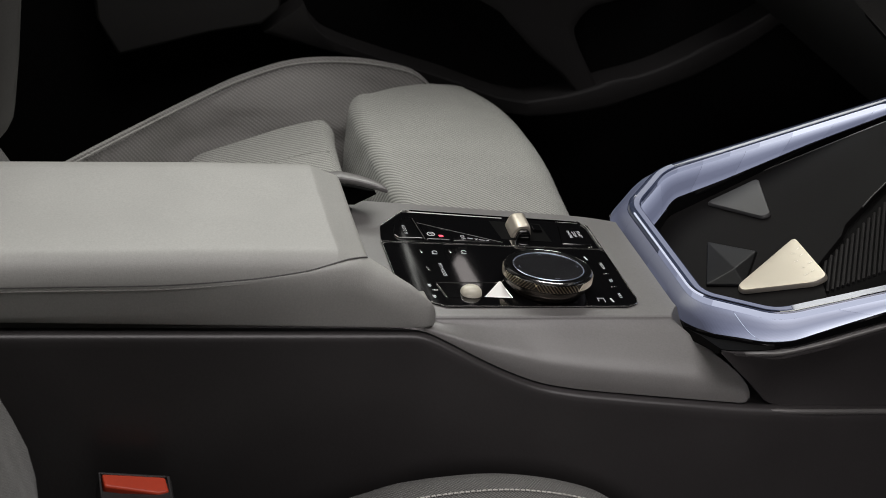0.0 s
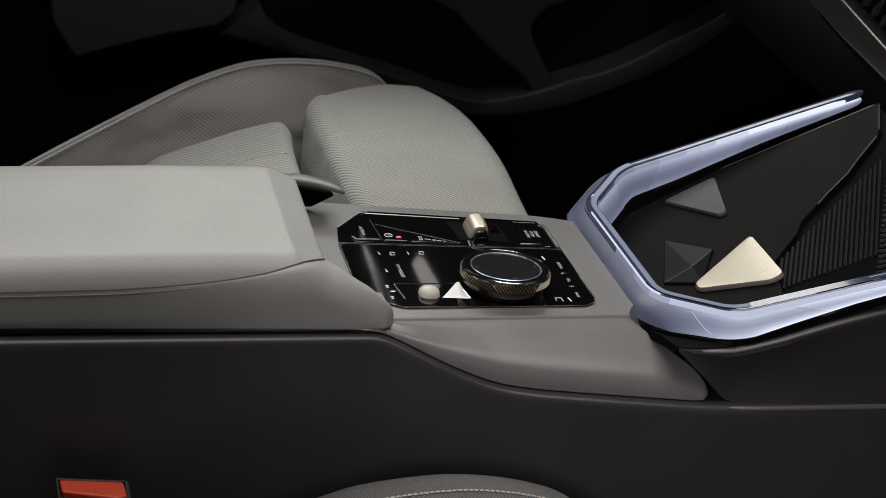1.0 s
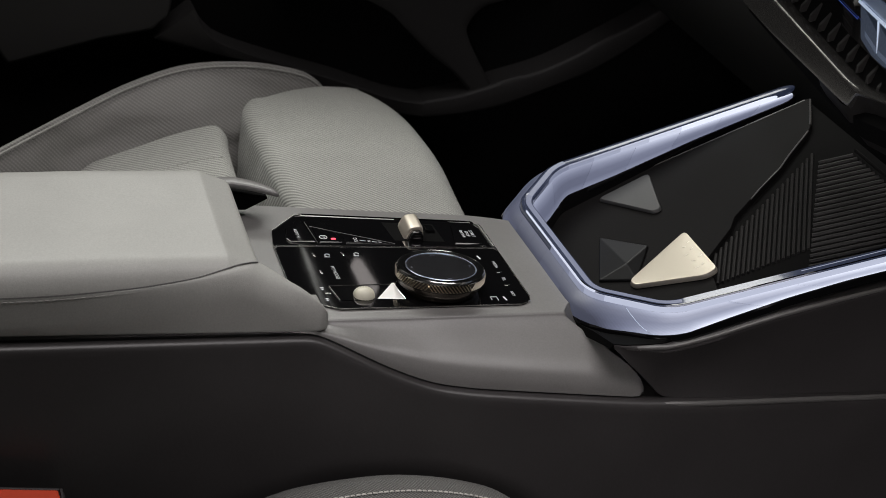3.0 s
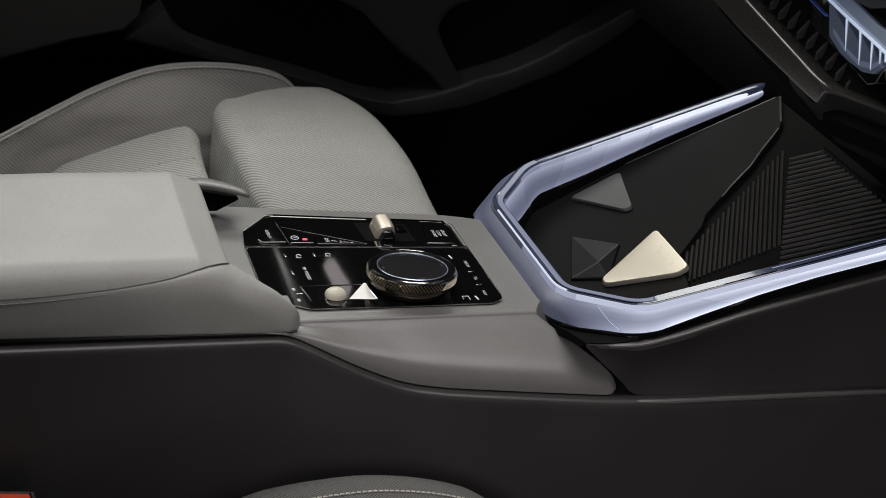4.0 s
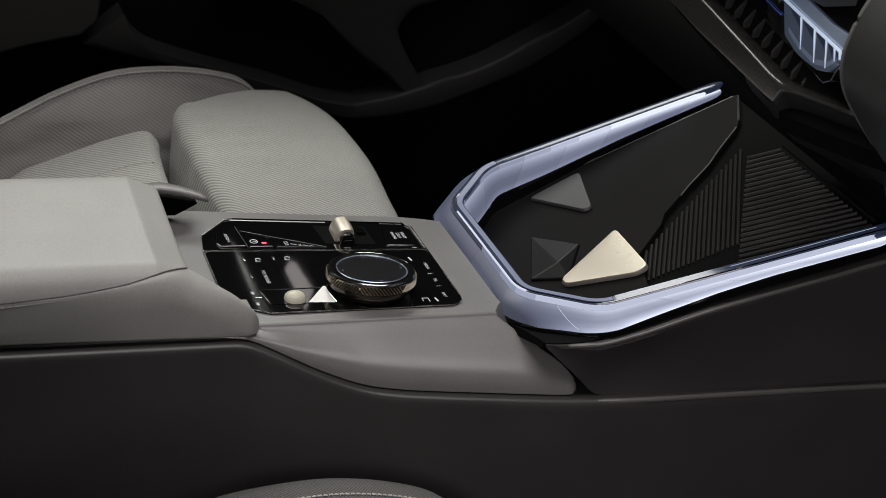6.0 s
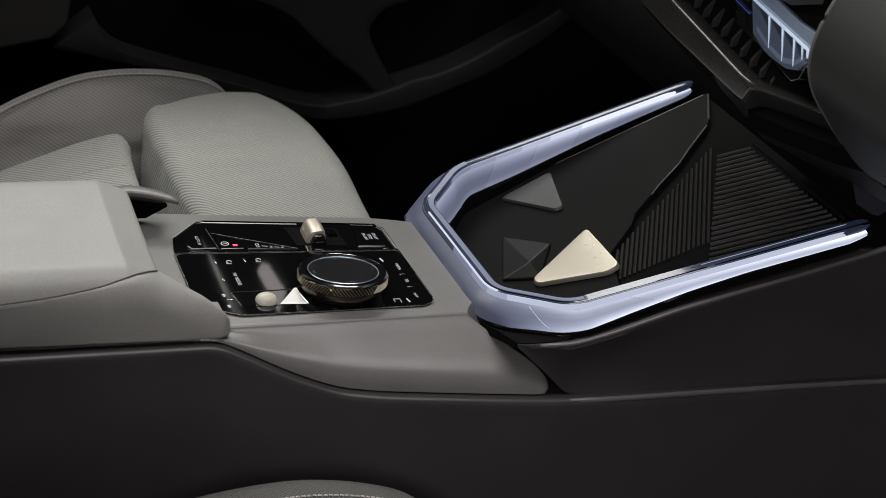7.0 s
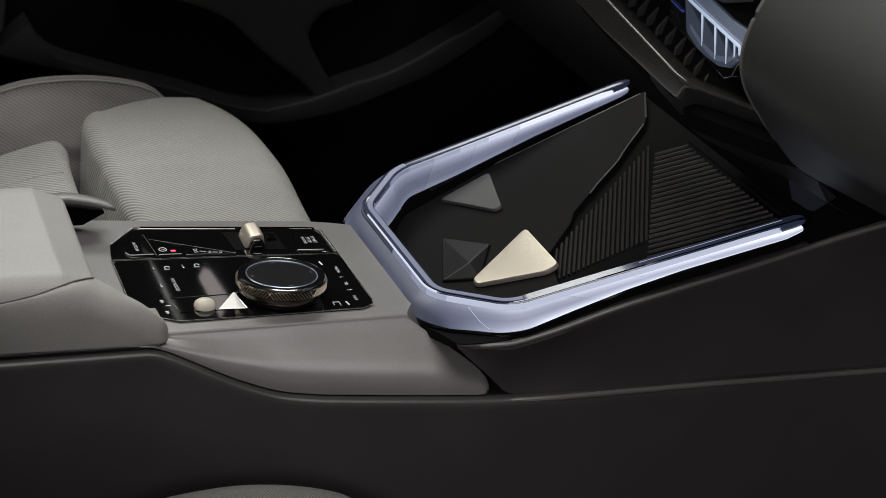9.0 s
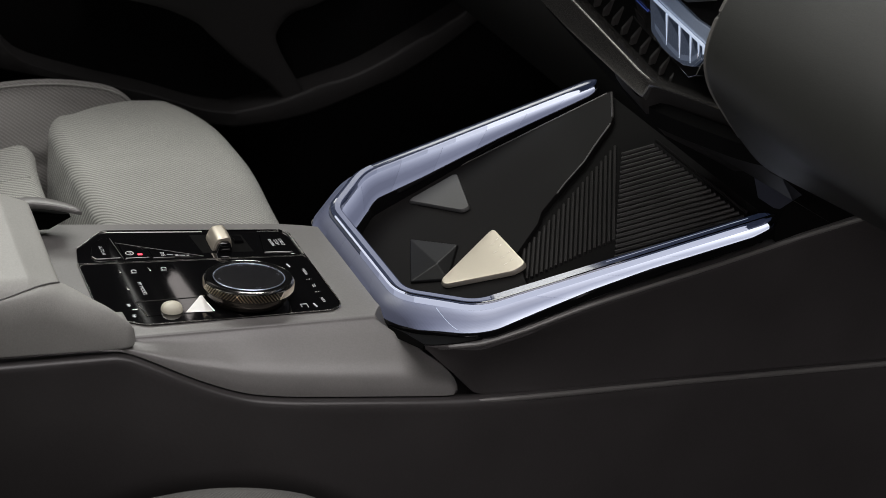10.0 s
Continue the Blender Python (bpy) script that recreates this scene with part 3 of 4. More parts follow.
for text, size, x, y, z in [("AUTO H", 3.1, -64.4, 92.6, 1.0), ("D/S", 3.7, -28, 83.4, 0.42), ("N", 3.2, -19.6, 80.8, 0.42), ("R", 3.0, -12.8, 79.2, 0.42), ("MY MODES", 3.3, -52, 40.4, 0.3),
                            ("MEDIA", 2.9, 54.4, 46.2, 0.3), ("TEL", 2.9, 53.8, 27.2, 0.3), ("NAV", 2.9, 53.2, 8.2, 0.3), ("START", 3.2, 52.6, 88.6, 0.78), ("STOP", 3.2, 49.2, 88.6, 0.78), ("ENGINE", 2.8, 45.9, 88.6, 0.78), ("P", 3.2, -48.2, 87.2, 0.68)]:
    lettering(text, size, (x, y, z), -90, PRINT, {"AUTO H": hold, "P": brake, "D/S": scale, "N": scale, "R": scale, "START": start, "STOP": start, "ENGINE": start}.get(text, panel))
ring = [(-48.2 + 2.4 * math.cos(k * math.tau / 16), 87.2 + 2.4 * math.sin(k * math.tau / 16), 0.6) for k in range(17)]
part("brake_symbol", tube(ring, 0.28, 5), PRINT, brake)
part("shift_line", tube([(-25.4, 82.6, 0.36), (-21.6, 81.4, 0.36)], 0.25, 5), PRINT, scale)
part("shift_line", tube([(-17.8, 80.4, 0.36), (-14.4, 79.6, 0.36)], 0.25, 5), PRINT, scale)
part("back_symbol", tube([(41.2, 0.2, 0.4), (41.2, 4.6, 0.4), (37.2, 4.6, 0.4), (37.2, 1.2, 0.4)], 0.26, 5), PRINT, panel)
for y in (7.2, 20.7):
    for dy in (-1.1, 0.7):
        part("skip_symbol", prism([(-66.2, y + dy + 0.8), (-65, y + dy - 0.7), (-63.8, y + dy + 0.8)], flat, 0.2, 0.4), PRINT, panel)
for x, y in ((-51.5, 62.6), (-32.4, 63.4)):
    arc = [(x + 1.6 * math.cos(k / 8 * 4.2), y + 0.4 + 1.7 * math.sin(k / 8 * 4.2), 0.4) for k in range(9)]
    part("switch_symbol", tube(arc, 0.24, 5), PRINT, panel)
    part("switch_symbol", tube([(x - 2.2, y - 1.6, 0.4), (x + 1.2, y - 1.8, 0.4)], 0.24, 5), PRINT, panel)
slot = part("roller_slot", prism([(-60, 23.4), (-57.5, 5.5), (-17, 4.8), (-19.4, 23.6)], flat, 0.15, 0.45, 0.1, 1), GLOSS, panel, "black roller slot")
part("slot_edge", tube([(-17, 4.8, 0.5), (-19.4, 23.6, 0.5), (-60, 23.4, 0.5), (-57.5, 5.5, 0.5)], 0.35, 5), CHROME, slot, "fine chrome slot edge")
roll = []
for k in range(25):
    a = k / 24 * math.pi
    r = (6.7 if k % 2 else 6.3) * math.sin(a) ** 0.75 + 0.15
    roll.append([(-41.5 - 6.4 * math.cos(a), 10.8 + r * 0.95 * math.cos(q / 20 * math.pi), 0.4 + r * 0.8 * math.sin(q / 20 * math.pi)) for q in range(21)])
part("volume_roller", loft(roll), IVORY, slot, "ivory volume roller with fine ridges", 60)
part("skip_toggle", loft([[(-34.4, 6.2, 0.4), (-17.8, 4.8, 0.4), (-19.3, 22.6, 0.4), (-21.4, 22.8, 0.4)], [(-33.6, 6.7, 0.8), (-18.4, 5.4, 0.8), (-19.7, 21.8, 2.4), (-21.2, 21.9, 2.4)]]), BUTTON, slot, "pale satin skip toggle", 0)

# ---------------------------------------------------------------- rotary controller
KX, KY = 8.6, 19.8
knob = thing("rotary_controller", (KX, KY, 0), "round rotary controller with knurled champagne ring and glass top", "rotary knob")
UP = 2.4
part("collar", lathe((KX, KY, 0), [(22.4, -0.8), (23.0, 0.4), (24.6, 1.8), (25.7, 3.2), (26.2, 4.6), (26.3, 3.8 + UP)]), COLLAR, knob, "dark bronze collar")
grip = part("grip", lathe((KX, KY, UP), [(25.4, 4.0), (26.6, 4.2), (27.0, 4.8), (27.1, 9.0), (26.9, 9.5), (26.2, 9.7)], 96), BRONZE_DARK, knob, "bronze metal grip")
teeth = bmesh.new()
for k in range(78):
    a, lean = k / 78 * math.tau, 0.17 if (k // 13) % 2 else -0.17
    v = []
    for da, h, r in ((-0.021, 4.7, 26.9), (0.021, 4.7, 26.9), (0.021, 9.2, 27.0), (-0.021, 9.2, 27.0), (0, 4.9, 27.8), (0, 9.0, 28.0)):
        s = a + da + lean * (h - 6.5) / 5.4
        v.append(teeth.verts.new((KX + r * math.cos(s), KY + r * math.sin(s), h + UP)))
    for f in ((0, 4, 5, 3), (4, 1, 2, 5), (0, 1, 4), (3, 5, 2)):
        teeth.faces.new([v[q] for q in f])
tagged(part("knurling", teeth, BRONZE, grip, "diagonal knurling in alternate fields", 0), kind="stuff")
part("bezel", lathe((KX, KY, UP), [(26.4, 9.4), (26.8, 9.9), (26.7, 10.7), (26.1, 11.25), (24.2, 11.35), (22.0, 11.0), (21.4, 9)], 96), DARK_CHROME, knob, "polished black bezel")
part("bezel_ring", lathe((KX, KY, UP), [(26.7, 9.2), (27.4, 9.5), (27.4, 10.0), (27.0, 10.7), (26.4, 11.3), (26.0, 10.9), (26.4, 9.9)], 96), CHROME, knob, "bright lower ring")
part("touch_ring", lathe((KX, KY, UP), [(22.1, 10.4), (22.05, 11.0), (21.8, 11.25), (21.3, 11.2), (21.2, 10.6)], 96), RING_BLUE, knob, "bright inner ring")
pad_top = part("touch_pad", lathe((KX, KY, UP), [(21.4, 10), (21.35, 10.8), (12, 10.82), (0.2, 10.83)], 96), GLASS_TOP, knob, "dark patterned glass touch pad")
for a in (0, 90, 180, 270):
    tick = joined([tube([(-1.5, 0, 0), (0, 1.2, 0)], 0.1, 5), tube([(0, 1.2, 0), (1.5, 0, 0)], 0.1, 5)])
    tick.transform(Matrix.Translation((KX, KY, 11.0 + UP)) @ pose(0, 0, 0, 0, 0, a) @ Matrix.Translation((0, 18, 0)))
    part("arrow_mark", tick, ARROW, pad_top, "faint arrow mark")
knob.rotation_euler.x = radians(-5.5)

# ---------------------------------------------------------------- gear selector
gear = thing("gear_selector", (10, 92, -3), "champagne metal gear selector toggle in a gloss black slot", "gear selector")


def toggle_ring(w, grow):
    """A section of the lever, its crown well rounded, leaning back with w."""
    outline = rounded([(4.4, -3), (5.4, 2.6), (8.2, 8.6), (16.8, 9.4), (18.2, 3), (18.2, -3)], 4.2, 5)
    c = Vector((11.6, 2.6))
    return [((c.x + (v[0] - c.x) * grow) + 0.05 * (w - 90), w, c.y + (v[1] - c.y) * grow) for v in outline]


part("toggle", loft([toggle_ring(w, g) for w, g in ((84, 0.9), (84.5, 0.97), (85.6, 1.0), (92, 1.02), (101, 1.0), (102.6, 0.96), (103.2, 0.86))]), TOGGLE, gear, "champagne metal toggle", 40)
part("release_button", loft([[((v[0] - 11.6) * g + 11.2, w, (v[1] - 1.4) * g + 1.4) for v in rounded([(6.6, -3), (7.4, 2), (9.4, 6.4), (15.8, 6.8), (17.4, 2), (17.6, -3)], 2.4, 4)] for w, g in ((80.4, 0.8), (80.8, 0.94), (81.6, 1), (84.4, 1))]), GLOSS, gear, "polished black front button", 40)
part("button_edge", tube([(8.4, 80.9, 1.4), (11, 80.5, 2.4), (15, 80.5, 2.5)], 0.35, 6), CHROME, gear, "fine chrome edge")
part("slot", prism([(-2, 82), (-4, 108), (30, 104), (31, 79)], flat, -4, 0.05), DARK, gear, "black shift slot")
part("slot_fin", prism([(22, -3), (22, 2.4), (28, 1.6), (30, -3)], lambda u, v, w: (u, w, v), 92, 100, 0.5), GLOSS, gear, "gloss black fin")

# ---------------------------------------------------------------- light bar round the tray
bar = thing("light_bar", (200, MID, 0), "illuminated white-violet light bar in a U round the tray", "light bar")
HALF = [(319, 118.5, 73.0), (132, 100.5, 16.0), (98, 62, 8)]
path = [(x, MID + y, z) for x, y, z in HALF] + [(x, MID - y, z + (1.0 if x > 100 else 0.2)) for x, y, z in reversed(HALF)]
U = rounded(path, 11, 7)
ends = [0, 0.008, 0.02, 0.045] + [k / 12 for k in range(1, 12)]
fine = [U[0].lerp(U[1], f) for f in ends] + U[1:-1] + [U[-1].lerp(U[-2], f) for f in reversed(ends)]
LENGTHS = [0.0]
for a, c in zip(fine, fine[1:]):
    LENGTHS.append(LENGTHS[-1] + (c - a).length)
total = LENGTHS[-1]


def taper(s):
    """The guide is deep round the corners and tapers to its two rounded ends."""
    s = min(s, total - s)
    tip = min(1.0, 0.25 + 0.75 * math.sqrt(min(1.0, s / 9.0)))
    return float(np.interp(s, (0, 85, 150, 190, 222, 260), (0.36, 0.78, 1.3, 1.5, 1.75, 1.5))) * tip


def outer_taper(s):
    """The outer flank is deep round the corners and shallow along the arms."""
    near = s > total / 2
    s = min(s, total - s)
    tip = min(1.0, 0.2 + 0.8 * math.sqrt(min(1.0, s / 16.0)))
    return float(np.interp(s, (0, 85, 122, 160, 200, 226, 250, 290), (0.36, 0.36, 0.47, 0.70, 1.0, *((1.18, 1.05, 1.0) if near else (1.0, 1.0, 1.0))))) * tip


def depth_at(k):
    return taper(LENGTHS[k])


def outer_at(k):
    return outer_taper(LENGTHS[k])


def tube_at(k):
    s = min(LENGTHS[k], total - LENGTHS[k])
    return 0.25 + 0.75 * math.sqrt(min(1.0, s / 7.0))


def bar_part(name, shape, mat, label, line=fine):
    return part(name, sweep(line, shape), mat, bar, label, 24)


bar_part("core", lambda k: [(-3.8 * tube_at(k), -1.5), (3.8 * tube_at(k), -1.5), (3.6 * tube_at(k) + 9.4 * outer_at(k), -2.5 - 10.5 * outer_at(k)), (-3.6 * tube_at(k) - 4.4 * depth_at(k), -2.5 - 10.5 * depth_at(k))], GLOSS, "gloss black core")
FLAT_TOP = ((-4.4, -1.8), (-4.5, 0.6), (-4.35, 2.1), (-3.7, 2.75), (3.0, 2.8), (4.0, 2.0), (4.4, 0.6), (4.3, -1.8))
ROUND_TOP = ((-4.4, -1.8), (-4.4, 1.2), (-3.4, 2.3), (-1.6, 2.75), (0.6, 2.6), (2.8, 1.7), (4.0, 0.2), (4.3, -1.8))


def top_shape(k):
    """A flat top on the near arm, passing into a crowned one on the far arm."""
    f = min(1.0, max(0.0, (LENGTHS[k] / total - 0.34) / 0.1))
    return [((a[0] + (b[0] - a[0]) * f) * tube_at(k), 0.2 + (a[1] + (b[1] - a[1]) * f - 0.2) * tube_at(k)) for a, b in zip(ROUND_TOP, FLAT_TOP)]


bar_part("top_tube", top_shape, TUBE, "tinted glossy top edge")
part("top_groove", sweep([fine[k] for k in range(len(fine)) if LENGTHS[k] > 0.44 * total], [(2.2, 1.8), (3.4, 1.8), (3.1, 2.96), (2.4, 3.0)]), GLOSS, bar, "thin black line along the top", 24)
middle = [k for k in range(len(fine)) if 188 < LENGTHS[k] < total - 188]
part("glowing_crest", sweep([fine[k] for k in middle], [(-3.0, 2.6), (0.8, 2.6), (0.7, 3.0), (-2.8, 3.0)]), LEDS[26], bar, "softly glowing crest round the corners", 24)
bar_part("inner_skirt", lambda k: [(-3.4 - 5 * depth_at(k), -1.6 - 10.5 * depth_at(k)), (-5 - 5.1 * depth_at(k), -2.2 - 10.5 * depth_at(k)), (-5.6 - 5.1 * depth_at(k), -7 - 10.5 * depth_at(k)), (-5.6 - 5.1 * depth_at(k), -44), (-3, -44)], GLOSS, "gloss black inner skirt")
bar_part("outer_skirt", lambda k: [(3.4 + 9.8 * outer_at(k), -1.9 - 10.5 * outer_at(k)), (4.7 + 10 * outer_at(k), -2.1 - 10.5 * outer_at(k)), (5.4 + 10 * outer_at(k), -3.2 - 10.5 * outer_at(k)), (5.8 + 10 * outer_at(k), -7.4 - 10.5 * outer_at(k)), (2, -10 - 10.5 * outer_at(k))], GLOSS, "gloss black outer skirt")


def along(s):
    """Place and sideways on the bar at a length."""
    s = min(max(s, 0.0), total - 1e-4)
    for k in range(len(fine) - 1):
        if LENGTHS[k + 1] >= s:
            t = (s - LENGTHS[k]) / (LENGTHS[k + 1] - LENGTHS[k])
            d = [(fine[min(q + 1, len(fine) - 1)] - fine[max(q - 1, 0)]).normalized() for q in (k, k + 1)]
            d = d[0].lerp(d[1], t)
            return fine[k].lerp(fine[k + 1], t), Vector((d.y, -d.x, 0)).normalized(), taper(s), outer_taper(s)


# black flank under the bar, ahead of the wedge, running on under the dashboard
CRESTS = [(93, -60, 1.8), (101, -59.6, 0.6), (114, -59, 0.1), (122.5, -59.6, 0.8), (132, -60, 2.0), (145, -60.8, 5.4), (160, -61.6, 10), (182, -62.4, 17.6), (202.4, -63, 24), (239, -64, 33.8), (276.5, -65, 43.6), (315, -66, 54.2), (335, -66.6, 59.8), (345, -67, 62.6), (392, -68.6, 74), (440, -70, 84)]
FEET = [(93, -61, 0.5), (99, -61.4, -5), (108, -61.2, -13.5), (116, -61, -20.5), (124, -60.8, -28.4), (132, -61, -34.8), (149, -61.8, -36.3)] + [(x, edge_of(x)[0] + 1.2, edge_of(x)[1] - 0.3) for x in (178, 206, 252, 300, 362, 420, 467, 530, 590)]
rings, beads = [], []
for crest, foot in zip(smooth_path(CRESTS, 3), smooth_path(FEET, 3)):
    up = (crest - foot).length
    r = min(4.2, up * 0.16)
    beads.append(crest + Vector((0, -r * 0.45, -r * 0.3)))
    mid = crest.lerp(foot, 0.5) + Vector((0, 2.2 * min(1, up / 40), 0))
    rings.append([crest + Vector((0, 18, -5)), crest + Vector((0, 6, -1.2)), crest + Vector((0, r, -0.1)), crest, crest + Vector((0, -r * 0.55, -r * 0.35)), crest + Vector((0, -r * 0.8, -r)), crest.lerp(foot, 0.2) + Vector((0, -0.6 * min(1, up / 40), 0)), mid, crest.lerp(foot, 0.8) + Vector((0, 2.0 * min(1, up / 40), 0)), foot, foot + Vector((0, 10, -1.5)), foot + Vector((0, 26, -3))])
part("crest_highlight", tube([v + Vector((0, 0.75, -0.75)) * max(0, 6 - k) * 0.4 for k, v in enumerate(beads[2:])], 1.45, 10), EDGE_LIT, console, "pale bead painting the highlight on the front crest")
part("front_flank", loft(rings, closed=False), BLACK, console, "black grained front flank", 50)

# gloss black ledge that fills the corner between the skirt of the bar and the crest of the flank
rings = []
for k in range(15):
    p, side, inside, outside = along(total - 244 + 72 * k / 14)
    a = p + side * (5.2 + 10 * outside) + Vector((0, 0, -4.6 - 10.5 * outside))
    x = 91 + 55 * k / 14
    b = Vector([float(np.interp(x, [c[0] for c in CRESTS], [c[q] for c in CRESTS])) for q in range(3)]) + Vector((0, 0.6, 0.5))
    rings.append([a, a.lerp(b, 0.5) + Vector((0, 0, 0.8)), b, b - Vector((0, -3, 5)), a - Vector((0, 0, 6))])
part("corner_ledge", loft(rings), DARK, bar, "gloss black ledge under the corner", 50)

ACROSS = [k / 26 for k in range(27)]


def facet(s0, s1, skew0, skew1, sign, wide, deep, shades):
    """One leaning field of the light guide on one flank of the bar, brighter or dimmer across its height."""
    bm = bmesh.new()
    steps = max(2, int((s1 - s0) / 2.5))
    rows = []
    for k in range(steps + 1):
        s = s0 + (s1 - s0) * k / steps
        skew = skew0 + (skew1 - skew0) * k / steps
        row = []
        for v in ACROSS:
            p, side, inside, outside = along(s + skew * v)
            dep = outside if sign > 0 else inside
            lift = 1.2 * math.sin(v * math.pi)
            row.append(bm.verts.new(p + side * sign * (4.5 + wide * dep * v + lift * 0.7) + Vector((0, 0, -1.9 - deep * dep * v + lift * 0.5))))
        p, side, inside, outside = along(s + skew * 0.5)
        dep = outside if sign > 0 else inside
        row.append(bm.verts.new(p + side * sign * 2.5 + Vector((0, 0, -8 * dep))))
        rows.append(row)
    n = len(rows[0])
    for r, (a, c) in enumerate(zip(rows, rows[1:])):
        tones = shades(s0 + (s1 - s0) * (r + 0.5) / steps)
        for i in range(n):
            f = bm.faces.new((a[i], a[(i + 1) % n], c[(i + 1) % n], c[i]))
            v = min(1.0, (i + 0.5) / 26) * (len(tones) - 1)
            k = min(int(v), len(tones) - 2)
            f.material_index = min(TONES - 1, max(0, round(6 * (tones[k] + (tones[k + 1] - tones[k]) * (v - k)))))
    bm.faces.new(rows[0])
    bm.faces.new(rows[-1])
    return part("light_field", bm, LEDS[0], bar, "glowing translucent field", 50, LEDS[1:])


cuts = [4, 30, 62, 96, 132, 166, 206, 240, 262, 286, 308, 336, total - 222, total - 160, total - 118, total - 78, total - 38, total - 4]
LEAN = [0 if c in (4, total - 4) else (10 if c < total / 2 else 22) for c in cuts]
for q, (a, c) in enumerate(zip(cuts, cuts[1:])):
    back = a > 206 and c < total - 222
    shift = (0, 0.6, 0.2, -0.4)[q % 4] if not back else (0, 1.2, 0)[q % 3]

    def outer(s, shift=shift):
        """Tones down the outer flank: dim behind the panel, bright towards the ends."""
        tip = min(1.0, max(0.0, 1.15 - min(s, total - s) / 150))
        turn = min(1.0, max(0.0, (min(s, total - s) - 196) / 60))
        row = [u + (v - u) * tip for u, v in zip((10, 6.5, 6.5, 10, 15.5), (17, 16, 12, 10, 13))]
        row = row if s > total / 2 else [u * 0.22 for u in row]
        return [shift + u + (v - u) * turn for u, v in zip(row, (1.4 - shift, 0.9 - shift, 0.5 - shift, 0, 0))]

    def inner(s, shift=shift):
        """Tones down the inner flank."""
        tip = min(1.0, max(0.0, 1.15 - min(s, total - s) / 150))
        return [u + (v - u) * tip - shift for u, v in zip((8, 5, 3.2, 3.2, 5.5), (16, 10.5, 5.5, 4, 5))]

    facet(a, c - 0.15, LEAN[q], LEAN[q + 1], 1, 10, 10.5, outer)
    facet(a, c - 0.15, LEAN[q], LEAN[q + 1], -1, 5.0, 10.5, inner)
for first, last, tone in ((4, 96, 43), (96, 122, 36), (122, 145, 29), (145, 166, 23), (166, 186, 19), (186, 212, 15)):
    rings = []
    for k in range(25):
        s = first + (last - first) * k / 24
        p, side, inside, outside = along(s)
        f = 0.3 + 0.7 * math.sqrt(min(1.0, s / 24))
        rings.append([p + side * o + Vector((0, 0, -1.9 + (u + 1.9) * f)) for o, u in ((-3.9 * f, -1.9), (-4.4 * f - 0.5, -1.9), (-4.45 * f - 0.5, -0.4), (-4.4 * f - 0.4, 1.0), (-4.0 * f, 1.6))])
    part("bright_side", loft(rings), LEDS[2 * tone], bar, "bright upper edge of the guide", 40)
part("bright_line", tube([p + side * 3.9 + Vector((0, 0, 2.4)) for p, side, inside, outside in (along(262 + k * 4) for k in range(29))], 0.7, 6), LEDS[72], bar, "bright white line along the rear of the bar")

for first, last, tone in ((305, 272, 12), (272, 250, 17), (250, 236, 23), (236, 5, 30)):
    rings = []
    for k in range(41):
        s = total - first + (first - last) * k / 40
        p, side, inside, outside = along(s)
        f = 0.3 + 0.7 * math.sqrt(min(1.0, (total - s) / 24))
        rings.append([p + side * o + Vector((0, 0, -1.8 + (u + 1.8) * f)) for o, u in ((4.0 * f, -1.8), (4.3 * f + 0.45, -1.8), (4.3 * f + 0.4, 0.4), (4.3 * f + 0.2, 1.7), (3.9 * f, 2.0))])
    part("lit_side", loft(rings), LEDS[2 * tone], bar, "pale lit side of the guide", 40)
# emissive streak drawn in for a reflection on the near arm's top
part("reflection_streak", tube([p - side * 1.6 + Vector((0, 0, 2.55)) for p, side, inside, outside in (along(total - 112 + k * 4) for k in range(25))], 0.42, 6), LEDS[44], bar, "pale glowing streak standing for a reflection in the tinted edge")
# bright joints where the leaning fields of the guide meet near the front corner
for s, lean in ((total - 222, 22),):
    joint = []
    for k in range(9):
        v = 0.08 + 0.8 * k / 8
        p, side, inside, outside = along(s + lean * v)
        lift = 1.35 * math.sin(v * math.pi)
        joint.append(p + side * (4.6 + 10 * outside * v + lift * 0.7) + Vector((0, 0, -1.8 - 10.5 * outside * v + lift * 0.5)))
    part("field_joint", tube(joint, 0.16, 5), LED_RIB, bar, "fine bright joint")

# ---------------------------------------------------------------- tray
tray = thing("storage_tray", (200, MID, 0), "black ribbed rubber tray rising towards the dashboard", "tray")
SLOPE = 0.468


def on_tray(x, y, w=0.0):
    return (x - w * 0.42, y, -8.5 + SLOPE * (x - 149) + w * 0.9)


mat = part("mat", prism([(104, 116), (132, 152.6), (330, 155.4), (330, -45.4), (132, -42.6), (104, -6)], on_tray, -10, -3.6), MAT_SHADED, tray, "black rubber mat, darkened for the shade in its recess")
# raised smooth field behind the ribs, with its stepped edge
field = part("smooth_field", prism([(110, 111), (135, 150.6), (166, 152.6), (321, 153.6), (320, 152), (307, 121), (302, 115), (281, 98), (269, 87), (249, 74), (238, 66), (224, 56), (217, 46), (192, 25), (188, 5), (176, -44), (130, -40), (108, -2)], on_tray, -4.5, 0.6, 0.7, 2), RUBBER, tray, "smooth black rubber field")
part("field_rim", tube([on_tray(x, y, 0.5) for x, y in rounded([Vector(p) for p in ((111.5, 108), (136, 149.6), (169, 152), (318, 153))], 14, 6)], 0.55, 6), RIDGE, field, "thin grey rim of the field")
part("edge_ridge", tube([on_tray(x, y, 0.8) for x, y in ((320.5, 151), (306.5, 121))], 0.8, 6), RIDGE, field, "thin grey ridge")
part("edge_ridge", tube([on_tray(x, y, 0.6) for x, y in ((302, 115), (281, 98), (269, 87), (249, 74), (240, 67))], 0.6, 6), RIDGE, field, "thin grey ridge")
# ribs: one fan leaning back from the smooth field, one running forward
low = Vector((-0.45, -0.89))
